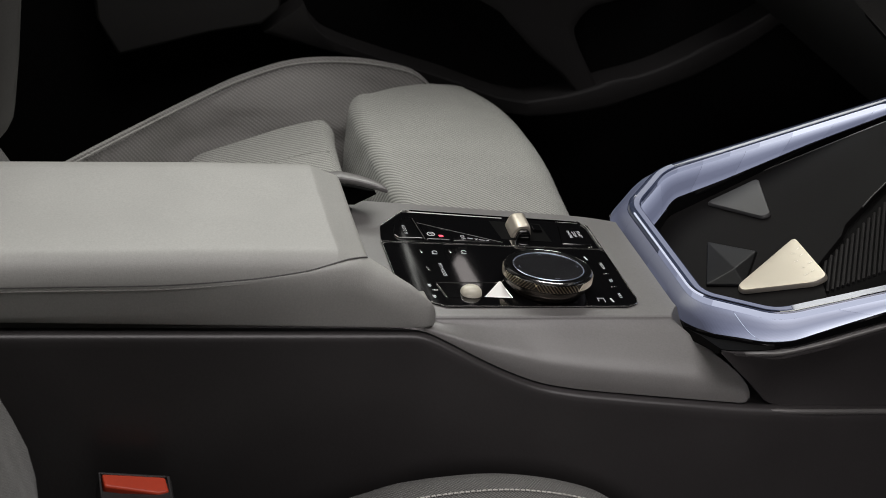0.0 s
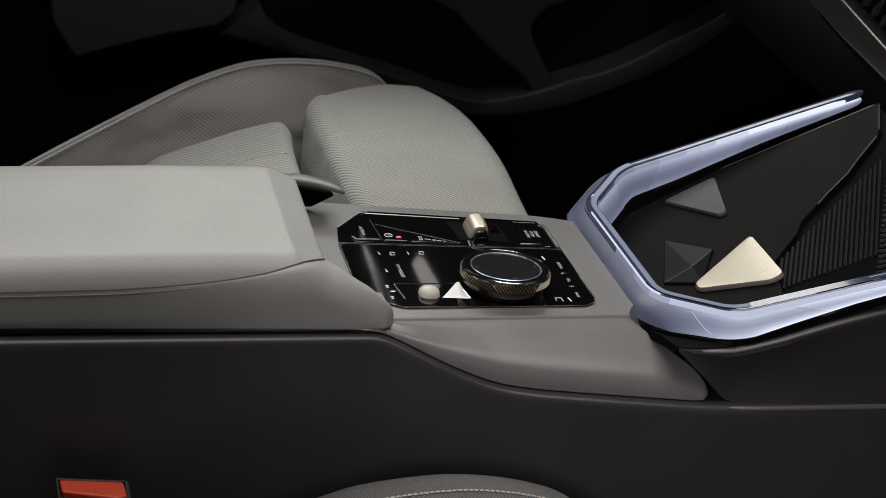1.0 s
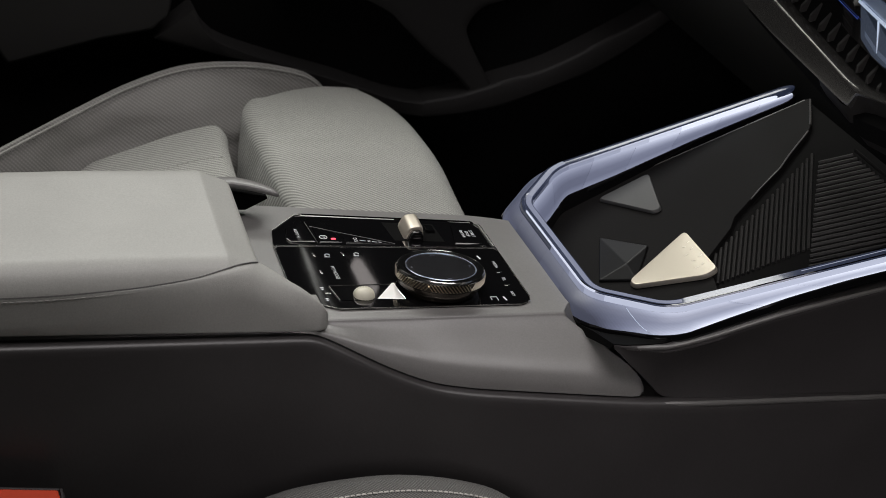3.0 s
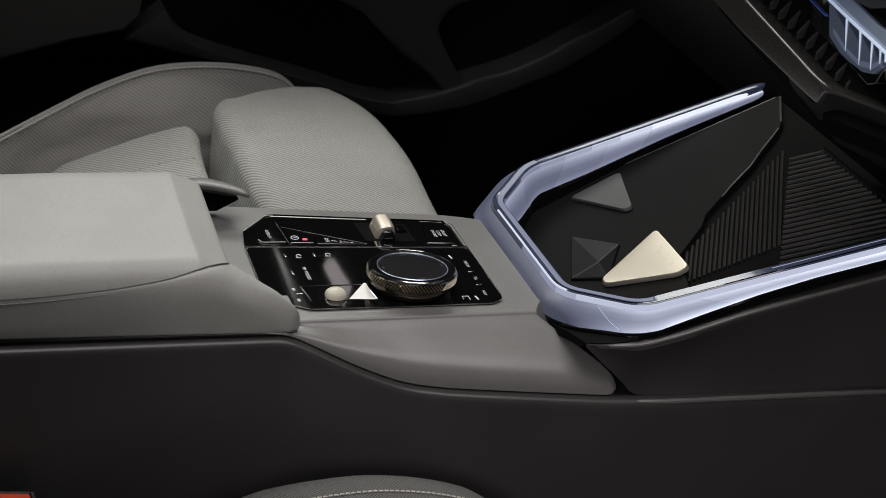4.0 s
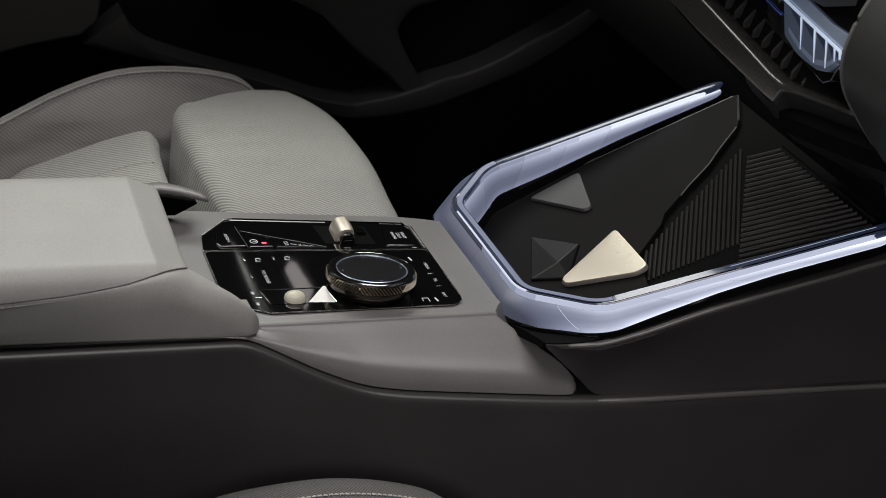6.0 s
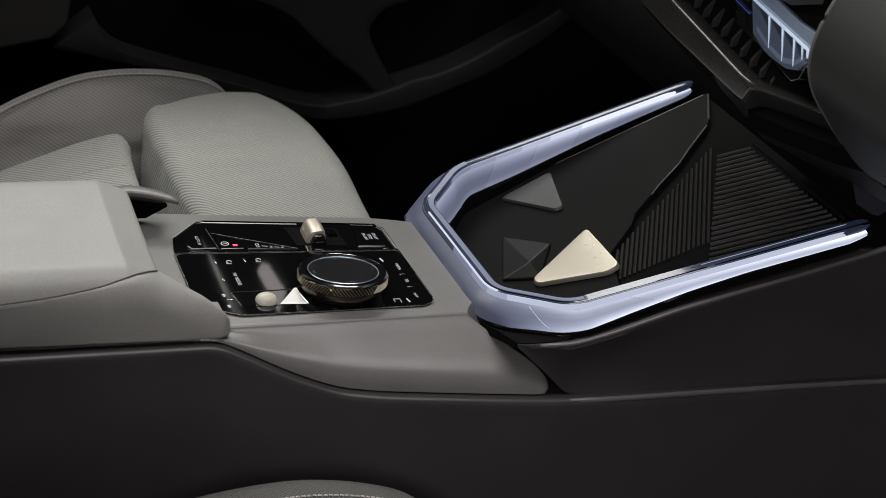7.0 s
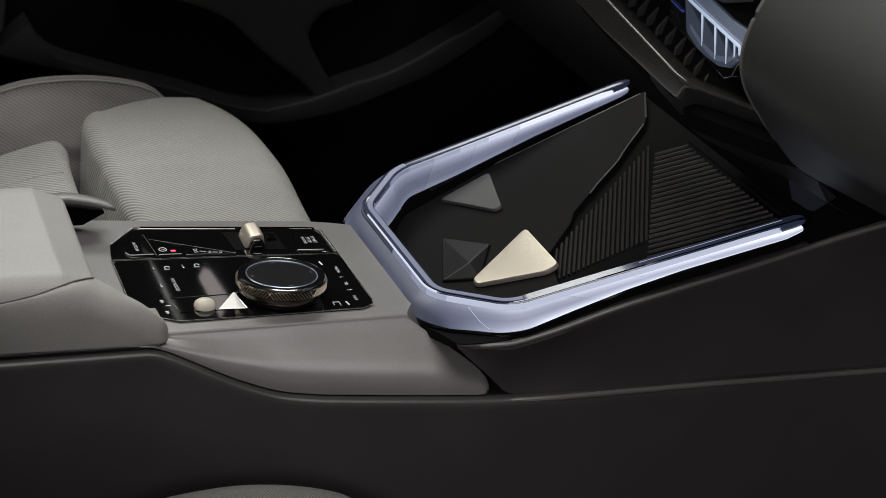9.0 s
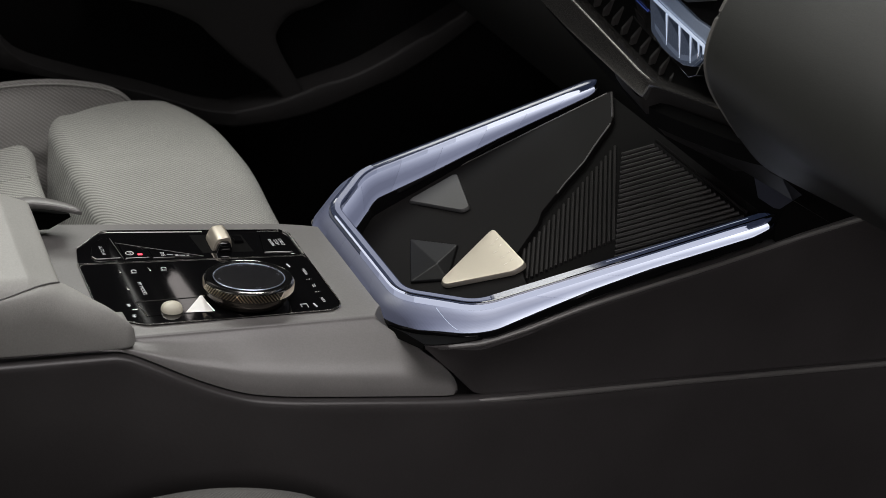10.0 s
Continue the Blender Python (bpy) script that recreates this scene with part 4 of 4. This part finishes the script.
for k in range(20):
    t = k / 19
    p = Vector((293, 92)).lerp(Vector((200, 31)), t)
    q = p + low * ((p.y + 4 - 5 * t) / 0.89)
    part("rib", tube([on_tray(*p.lerp(q, f), -2.9) for f in (0, 0.5, 1)], 1.1, 6), RIB, mat)
for k in range(23):
    t = k / 22
    p = Vector((291.5, 79)).lerp(Vector((234, -26)), t)
    forward = Vector((0.93, -0.36))
    q = p + forward * min((311.5 - p.x) / 0.93, (p.y + 46) / 0.36)
    part("rib", tube([on_tray(*p.lerp(q, f), -2.9) for f in (0, 0.5, 1)], 1.5, 6), RIB, mat)
part("front_ridge", tube([on_tray(313, y, 1.0) for y in (70, 0, -46)], 1.2, 6), RUBBER, tray)


def tile(name, corners, high, inner, mat, label, category):
    """A raised tile on the mat with rounded corners and a sloping rim."""
    c = sum((Vector(p) for p in corners), Vector((0, 0))) / len(corners)
    loop = [Vector(p) for p in corners]
    loop = rounded([loop[-1].lerp(loop[0], 0.5), *loop, loop[-1].lerp(loop[0], 0.5)], 4.5, 5)[:-1]
    rings = [[on_tray(*c.lerp(p, f), h) for p in loop] for f, h in ((1.0, 1.2), (1.0, high * 0.5), (0.985, high * 0.74), (inner + 0.03, high * 0.96), (inner, high), (0.4, high), (0.02, high))]
    return solo(name, loft(rings), mat, label, category, group="raised tiles in the tray", smooth=30)


gold_tile = tile("gold_triangle", [(193, 60), (192.6, 6.5), (184, 4.6), (145.4, 26), (145, 33)], 4.6, 0.93, GOLD, "champagne satin triangular tile lying in the tray", "tile")
tile("grey_triangle", [(163, 138.5), (201.5, 143), (191.5, 95.5), (186, 95.5)], 3.6, 0.92, TILE_GREY, "grey rubber triangular tile in the tray", "tile")
apex = on_tray(149.8, 47, 7.4)
pyr = bmesh.new()
base_ring = [pyr.verts.new(on_tray(*p, 0.5)) for p in ((148.5, 94.6), (169.5, 63), (150, 32.4), (131, 49))]
foot = [pyr.verts.new(on_tray(*p, 2.4)) for p in ((148.5, 94), (169, 63), (150, 33), (131.5, 49))]
head = pyr.verts.new(apex)
for k in range(4):
    pyr.faces.new((foot[k], foot[(k + 1) % 4], head))
    pyr.faces.new((base_ring[k], base_ring[(k + 1) % 4], foot[(k + 1) % 4], foot[k]))
pyr.faces.new(base_ring)
bmesh.ops.recalc_face_normals(pyr, faces=pyr.faces)
bevel(pyr, 0.6, 2, 8)
solo("black_pyramid", pyr, FACET, "black rubber faceted low pyramid in the tray", "tile", group="raised tiles in the tray", smooth=0)
for x, y, a, n in [(189, 45, 20, 3), (185, 42, -35, 4), (188, 37, 35, 3.4), (183, 33, 0, 4), (189, 26, 15, 3.6), (184, 24, -30, 3), (187, 17, 30, 3), (182.5, 16, 0, 4)]:
    bit = box((-n * 0.36, -0.3, 0), (n * 0.36, 0.3, 0.12))
    bit.transform(Matrix.Translation(on_tray(x, y, 4.58)) @ Matrix.Rotation(radians(-25.1), 4, "Y") @ Matrix.Rotation(radians(a), 4, "Z"))
    part("embossed_mark", bit, GOLD_EDGE, gold_tile, "shallow embossed mark", 0)

# ---------------------------------------------------------------- dashboard
dash = thing("dashboard", (350, 0, 150), "dark dashboard with metal trim, air vent and lit crystal panel", "dashboard")
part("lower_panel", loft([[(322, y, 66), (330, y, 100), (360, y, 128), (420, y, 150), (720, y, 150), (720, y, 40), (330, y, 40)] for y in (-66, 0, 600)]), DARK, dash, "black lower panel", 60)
rings = []
for y, dx, dz in [(-720, -4, 0), (-400, -4, 0), (-260, -4, 2), (-200, -3, 2), (-160, -1, 2), (-140, 0, 2), (-130, 0, 2), (-122, 0.5, 2), (-119, 1.5, 2), (-117.4, 3.5, 2), (-116.5, 7, 2), (-116, 14, 4), (-115.8, 40, 8)]:
    lower = 0.0 if y > -120 else min(16.0, -(y + 120) * 0.12)
    profile = [(268 + dx, y, 330), (232 + dx, y, 272), (214 + dx, y, 238), (207 + dx, y, 214 + dz), (207 + dx, y, 198 + dz), (213 + dx, y, 183 + dz), (226 + dx, y, 167 + dz + lower * 0.5), (240 + dx * 0.6, y, 152 + dz + lower), (264, y, 134 + lower), (300, y, 118 + lower)]
    rings.append([(330 + dx, y, 420), *smooth_path(profile, 4), (520, y, 110), (520, y, 420)])
knee = part("knee_panel", loft(rings), DASH_GREY, dash, "grey leather covered panel", 60)
piping = smooth_path([(271, -117, 330), (235, -117, 272), (217, -117, 238), (209.8, -117, 216), (209.8, -117, 200), (215.8, -117, 185), (229, -117, 169), (243, -117, 154)], 5)
part("edge_seam", tube(piping, 1.5, 8), SEAM_GREY, knee, "pale edge seam of the panel")
trim = rounded([(245, 150, 170.9), (245, 94, 163), (245, -11, 148.6), (241, -48, 156.5), (240, -104, 168), (262, -132, 170)], 13, 8)


def trim_shape(k):
    """A flat face with a narrow bevelled crest; it grows shallow where it runs behind the knee panel."""
    d = float(np.interp(trim[k].y, (-130, -30, -17, -11.5, 94, 300), (4, 4, 6, 15.5, 22, 26)))
    r = float(np.interp(trim[k].y, (-24, -9), (2.3, 1.0)))
    low = -3.2 * r if d > 8 else -0.62 * d
    return [(-12, -d - 2), (-3, -d - 0.6), (0.4, -d), (2.2, -d + min(1.4, d * 0.1)), (2.7, min(-d + 3.6, low - 0.1)), (2.7, low), (2.7 - 0.3 * r, low * 0.5), (2.7 - 1.2 * r, low * 0.16), (2.7 - 2.5 * r, 0.1), (-4.4, 0.2), (-12, -1)]


part("trim", sweep(trim, trim_shape), TRIM_METAL, dash, "dark metal trim", 35)
corner = []
for y, z in ((30, 138), (12, 135.6), (-2, 133.4), (-8, 134), (-13, 140), (-18, 145), (-30, 148.4), (-60, 154.6), (-90, 160.6), (-116, 165.6)):
    corner.append([(243.6, y, z), (244.4, y, z - 1.6), (247, y, z - 6), (256, y, z - 16), (270, y, z - 28), (290, y, 97 + 0.45 * (z - 134)), (325, y, 80 + 0.4 * (z - 134))])
part("corner_panel", loft(corner, closed=False), RIB, dash, "black moulded panel below the trim", 60)
part("under_strip", sweep([v + Vector((14, 0, -15)) for v in trim], [(-8, -16), (-4, -3), (6, 0), (10, -6), (4, -18)]), DARK, dash, "black strip under the trim", 50)
vent = part("vent_floor", sweep([v + Vector((16, 0, 4)) for v in trim], [(-10, -14), (-10, 14), (-2, 14), (8, -6), (8, -14)]), DARK, dash, "black vent throat", 50)
for k in range(16):
    y = 170 - k * 13
    fin = prism([(251, 0), (264, 3), (268, 14), (262, 13), (252, 4)], lambda u, v, w: (u, w + 0.35 * v, v + 150 + 0.138 * (w + 11)), y, y + 2.6, 0.4, 1)
    part("vent_slat", fin, RIB, vent)
SK = 0.26


def on_screen(y, z, w=0.0):
    return (242 + SK * (y + 22) - w * 0.95, y + w * 0.25, z)


part("gloss_panel", prism([(180, 158), (91, 163.6), (28, 167.2), (-34, 171.4), (-74, 173.0), (-86, 179), (-92, 189), (-112, 206), (-112, 300), (180, 300)], on_screen, -14, -1, 1.2, 2), GLOSS, dash, "gloss black display panel")
part("blue_line", tube([on_screen(60, 179.2, 0), on_screen(16, 181.6, 0), on_screen(15, 183.6, 0)], 0.13, 5), BLUE_LINE, dash, "glowing thin blue line")
crystal = [(14, 193), (-2, 175), (-26, 173.6), (-46, 175.2), (-68, 178.4), (-84, 183.6), (-95, 192), (-100, 199.6), (-41, 196.6), (0, 194.4)]
gem = part("crystal", prism(crystal, on_screen, -1, 1.6, 0.8, 2), CRYSTAL, dash, "blue-white lit crystal insert")
part("crystal_top", prism([(14, 193.5), (0, 195), (-41, 197.2), (-98, 201.4), (-108, 206), (-106, 212), (-70, 207.5), (-40, 206), (14, 203.6)], on_screen, -1, 0.9, 0.4, 2), LED_DIM, dash, "pale blue upper facet")
part("crystal_edge", tube([on_screen(14, 193.4, 2), on_screen(-41, 196.9, 2), on_screen(-97, 200.8, 2), on_screen(-100, 197, 2)], 1.0, 6), LED_RIB, gem, "bright edge line")
for y, z, y2, z2 in ((-25, 194.6, -34.5, 178.4), (-51, 196.6, -60.8, 180.1), (-72.5, 198.4, -79.7, 184.2), (-87.3, 199.4, -90.8, 192.5)):
    rib = loft([[on_screen(y - 1.2, z, 1.4), on_screen(y, z, 2.6), on_screen(y + 0.9, z, 1.4)], [on_screen(y2 - 0.5, z2, 1.4), on_screen(y2, z2, 1.9), on_screen(y2 + 0.5, z2, 1.4)]])
    part("crystal_rib", rib, LED_RIB, gem, "bright crystal rib", 0)
tops = [(2, 193.4), (-25, 194.6), (-51, 196.6), (-72.5, 198.4), (-87.3, 199.4), (-98, 199.6)]
feet = [(-7, 178.4), (-34.5, 177), (-60.8, 178.6), (-79.7, 184), (-90.8, 190), (-97.4, 195)]
for (y, z), (y2, z2), (a, b), (c, d) in zip(tops, tops[1:], feet, feet[1:]):
    part("crystal_facet", prism([(y - 2, z - 1), (y2 + 2, z2 - 1), (y2 + 2 + (c - y2) * 0.28, z2 - 6)], on_screen, 1.2, 1.75), CRYSTAL_DARK, gem, "dark upper facet", 0)
    part("crystal_facet", prism([(a + (y - a) * 0.25 - 1.5, b + 3.4), (c + (y2 - c) * 0.2 + 1.5, d + 3.4), (c + 1.2, d + 0.6), (a - 1.5, b + 1)], on_screen, 1.2, 1.75), CRYSTAL_PALE, gem, "pale lower facet", 0)
part("upper_cover", loft([[(226, y, 262), (222, y, 246), (224, y, 228 - 0.06 * (y + 118)), (236, y, 214 - 0.06 * (y + 118)), (300, y, 214), (300, y, 330), (240, y, 330)] for y in (-118, -60, 0, 160)]), DASH_GREY, dash, "grey leather upper cover", 50)
part("ambient_strip", loft([[(322, -30, 92), (322, -54, 100), (322, -84, 98)], [(322, -42, 77), (322, -60, 78), (322, -66, 80)]], closed=False), BLUISH, dash, "satin corner trim with a bluish reflection in its colour", 0)

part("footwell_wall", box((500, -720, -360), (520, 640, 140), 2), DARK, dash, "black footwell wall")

# ---------------------------------------------------------------- driver seat
seat = thing("driver_seat", (-150, 330, -360), "grey woven cloth sports seat of the driver", "car seat")
thigh = [(-20, 150), (-20, 230), (-20, 300), (-21, 380), (-21, 430), (-20.5, 455), (-17.5, 473), (-10, 487), (8, 497), (34, 511), (68, 523), (106, 521), (131, 474), (137, 412), (136, 366), (130, 308), (123, 230), (113, 150), (40, 138)]
part("thigh_support", pillow(thigh, lambda x, y: -66 - 0.0009 * (x - 40) ** 2 + 2 - 0.00006 * (y - 330) ** 2, 34, -200, back=14), CLOTH, seat, "grey woven thigh support", 60)
pad = [(-37, 150), (-38, 260), (-39, 360), (-36, 424), (-33, 452), (-40, 468), (-70, 475), (-100, 475), (-160, 474), (-300, 466), (-560, 440), (-580, 300), (-560, 150), (-300, 140)]
part("cushion", pillow(pad, lambda x, y: -83 + 0.38 * (x + 36) + 0.00006 * (y - 300) ** 2, 11, -260), CLOTH, seat, "grey woven seat cushion", 60)
welt = smooth_path([(-100, 412, -106.4), (-84, 412, -100.4), (-66, 409, -93.4), (-50, 402, -87.6), (-44, 396, -85.4)], 6)
part("welt_seam", stitches(welt, 4, 1.6, 0.3), WELT, seat, "welt seam across the cushion")
CREST = [(-420, 330, -157), (-300, 372, -113), (-257, 396, -98), (-210, 428, -85), (-144, 490, -77), (-105, 510, -66), (-60, 518, -53.5), (-10, 520, -50.5), (32, 519, -55), (54, 517, -63), (70, 514, -80), (78, 510, -100)]
CREST = [tuple(v) for v in smooth_path([Vector(c) for c in CREST], 4)]
TOES = [tuple(v) for v in smooth_path([Vector(c) for c in [(-420, 320, -250), (-300, 350, -215), (-257, 372, -190), (-210, 404, -165), (-144, 462, -134), (-105, 476, -118), (-60, 480, -100), (-10, 490, -92), (32, 494, -92), (54, 494, -94), (70, 492, -104), (78, 490, -116)]], 4)]
rings = []
for (x, cy, cz), (_, ty, tz) in zip(CREST, TOES):
    rings.append([(x, ty - 30, tz - 30), (x, ty, tz), (x, ty + (cy - ty) * 0.3, tz + (cz - tz) * 0.52), (x, ty + (cy - ty) * 0.62, tz + (cz - tz) * 0.86), (x, cy - 4, cz - 0.4), (x, cy, cz), (x, cy + 5, cz - 2.6), (x, cy + 13, cz - 9), (x, cy + 24, cz - 18), (x, cy + 28, cz - 60), (x, cy + 24, -300), (x, ty - 30, -300)])
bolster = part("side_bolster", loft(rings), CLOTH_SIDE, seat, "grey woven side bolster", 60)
pipe = [Vector((x, y - 8, z - 1.6)) for x, y, z in CREST[6:38]]
part("bolster_piping", tube(pipe, 0.8, 6), WELT, bolster, "grey piping along the bolster")
part("bolster_stitching", stitches([v + Vector((0, -3.5, -0.6)) for v in pipe], 3.4, 1.6, 0.42), THREAD_GREY, bolster, "dark stitches beside the piping")
part("backrest", prism([(-330, -60), (-300, -40), (-297, 20), (-296, 100), (-340, 500), (-480, 500), (-450, -80)], lambda u, v, w: (u, w, v), 300, 460, 20, 4), PIPING, seat, "grey leather backrest edge", 50)
part("backrest_bolster", prism([(-330, -90), (-299, -62), (-303, -46), (-310, -36), (-340, 60), (-420, 60)], lambda u, v, w: (u, w, v), 240, 290, 6, 3), CLOTH_NEAR, seat, "ribbed cloth backrest bolster", 50)

# ---------------------------------------------------------------- passenger seat
pseat = thing("passenger_seat", (-150, -330, -360), "grey woven cloth passenger seat with white stitching", "car seat")
HUMP = smooth_path([(-300, 0, -140), (-200, 0, -84), (-123, 0, -57), (-96, 0, -48.6), (-55, 0, -44.4), (-24, 0, -46.5), (6, 0, -53.4), (27, 0, -63), (46, 0, -82), (56, 0, -112)], 5)
HUMP = [v - Vector((0, 0, 11.0)) for v in HUMP]
rings = []
for v in HUMP:
    x, z = v.x, v.z
    rings.append([(x, -62, -260), (x, -66, z - 40), (x, -74, z - 20), (x, -86, z - 7), (x, -98, z - 1.6), (x, -110, z), (x, -124, z - 1.6), (x, -150, z - 10), (x, -190, z - 26), (x, -250, z - 36), (x, -420, z - 40), (x, -420, -260)])
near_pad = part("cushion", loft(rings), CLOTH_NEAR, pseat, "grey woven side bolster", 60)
part("stitching", stitches([Vector((v.x, -112, v.z + 0.2)) for v in HUMP[6:42]], 2.3, 0.9, 0.5, 0.25), THREAD, near_pad, "white contrast stitching")
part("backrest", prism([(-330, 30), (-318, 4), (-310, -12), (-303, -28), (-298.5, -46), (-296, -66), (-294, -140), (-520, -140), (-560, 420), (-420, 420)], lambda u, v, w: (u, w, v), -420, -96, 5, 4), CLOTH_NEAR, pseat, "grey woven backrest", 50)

# ---------------------------------------------------------------- buckle
buckle = thing("seat_belt_buckle", (-243, -72, -140), "black seat belt buckle with red release button", "seat belt buckle")
part("housing", box((-263.5, -84, -170), (-222.5, -58, -78), 2.5, 3), BLACK, buckle, "black plastic housing")
button = prism([(-260.4, -71.5), (-231, -75), (-225, -73), (-226.5, -62), (-261.3, -62)], lambda u, v, w: (u, v, w - 0.10 * (u + 243) + 0.15 * (v + 74)), -84, -75.5, 1.4, 3)
part("lip", prism([(-263, -83.5), (-223, -83.5), (-224, -75.6), (-231, -77.4), (-262.6, -73.6)], lambda u, v, w: (u, v, w - 0.10 * (u + 243)), -86, -76.6, 1.2, 2), BLACK, buckle, "rounded black lip")
for rim in ([(-262, -61.8), (-226, -61.8), (-225.4, -60.4), (-262.8, -60.4)], [(-262.8, -80), (-261.6, -75), (-261.8, -60.6), (-263, -60.6)], [(-224.8, -76), (-223.6, -82), (-223.8, -60.6), (-225.6, -60.6)]):
    part("frame", prism(rim, lambda u, v, w: (u, v, w - 0.10 * (u + 243) + 0.15 * (v + 74)), -88, -76.0, 0.3, 2), BLACK, buckle, "black rim round the button")
part("button", button, RED, buckle, "red release button")

# ---------------------------------------------------------------- driver door
door = thing("driver_door", (100, 580, -200), "dark driver door with pocket and trim bands", "car door")
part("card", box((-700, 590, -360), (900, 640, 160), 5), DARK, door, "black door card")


def band(name, upper, lower, low, high, mat, label):
    """A moulded band of the door between an upper and a lower line in x and z."""
    top = smooth_path([Vector((x, 0, z)) for x, z in upper], 4)
    bottom = smooth_path([Vector((x, 0, z)) for x, z in lower], 4)
    n = min(len(top), len(bottom))
    rings = []
    for k in range(n):
        a, c = top[int(k * (len(top) - 1) / (n - 1))], bottom[int(k * (len(bottom) - 1) / (n - 1))]
        rings.append([(a.x, high, a.z), (a.x, low + 3, a.z), (a.lerp(c, 0.15).x, low, a.lerp(c, 0.15).z), (a.lerp(c, 0.85).x, low, a.lerp(c, 0.85).z), (c.x, low + 3, c.z), (c.x, high, c.z)])
    return part(name, loft(rings), mat, door, label, 50)


band("pocket_rim", [(-47, -18), (-34, -39), (-14, -52), (38, -68), (91, -82), (141, -98), (174, -103)], [(-80, -47), (-28, -61), (23, -71), (87, -93), (142, -114), (176, -120)], 559, 594, DOOR_BAND, "dark grey pocket rim")
band("armrest_rim", [(174, -103), (212, -95), (250, -82), (294, -67), (337, -44), (380, -18), (407, 2), (430, 24)], [(176, -120), (215, -116), (254, -107), (297, -90), (341, -70), (384, -41), (421, -9), (450, 20)], 559, 594, DOOR_BAND, "dark grey curved rim")
band("grab_strut", [(30, 12), (95, -2), (131, -17), (146, -30), (175, -56), (201, -75), (226, -100)], [(300, 30), (248, 0), (222, -10), (209, -28), (212, -42), (226, -65), (248, -96)], 562, 594, DOOR_BAND, "dark grey grab strut")
part("upper_trim", prism([(-240, 60), (-67, 60), (-67, -4), (-69, -24), (-83, -38), (-126, -47), (-205, -72), (-225, -40)], lambda u, v, w: (u, w, v), 556, 594, 4, 3), DOOR_BAND, door, "dark grey upper trim")

# ---------------------------------------------------------------- steering wheel
wheel = thing("steering_wheel", (120, 370, 330), "black leather steering wheel with satin metal spoke", "steering wheel")
up, across, hub = Vector((0.43, 0, 0.903)), Vector((0, 1, 0)), Vector((120, 370, 330))
part("rim", tube([hub + (up * math.cos(k * math.tau / 72) + across * math.sin(k * math.tau / 72)) * 180 for k in range(73)], 14, 12), BLACK, wheel, "black leather rim", 60)
part("hub", prism([(-60, -50), (60, -50), (72, 10), (50, 48), (-50, 48), (-72, 10)], lambda u, v, w: tuple(hub + across * u + up * v + Vector((-0.9, 0, 0.43)) * w), -30, 24, 10, 3), DARK, wheel, "black hub cover")


# out of view; leans so that a lamp mirrors off it into the panel
def on_spoke(u, v, w):
    return (u, 362 + w - 0.32 * (u - 66) + 0.37 * (v - 185), v)


part("lower_spoke", prism([(46, 158), (60, 153), (66, 156), (86, 186), (84, 212), (60, 216), (54, 190)], on_spoke, -3, 12, 2, 2), SPOKE, wheel, "satin metal lower spoke")
for v in (-1, 1):
    part("side_spoke", prism([(0, -14), (0, 14), (120, 20), (120, -10)], lambda a, c, w: tuple(hub + across * v * (60 + a) + up * c + Vector((-0.9, 0, 0.43)) * w), -6, 6, 4, 2), DARK, wheel, "black side spoke")
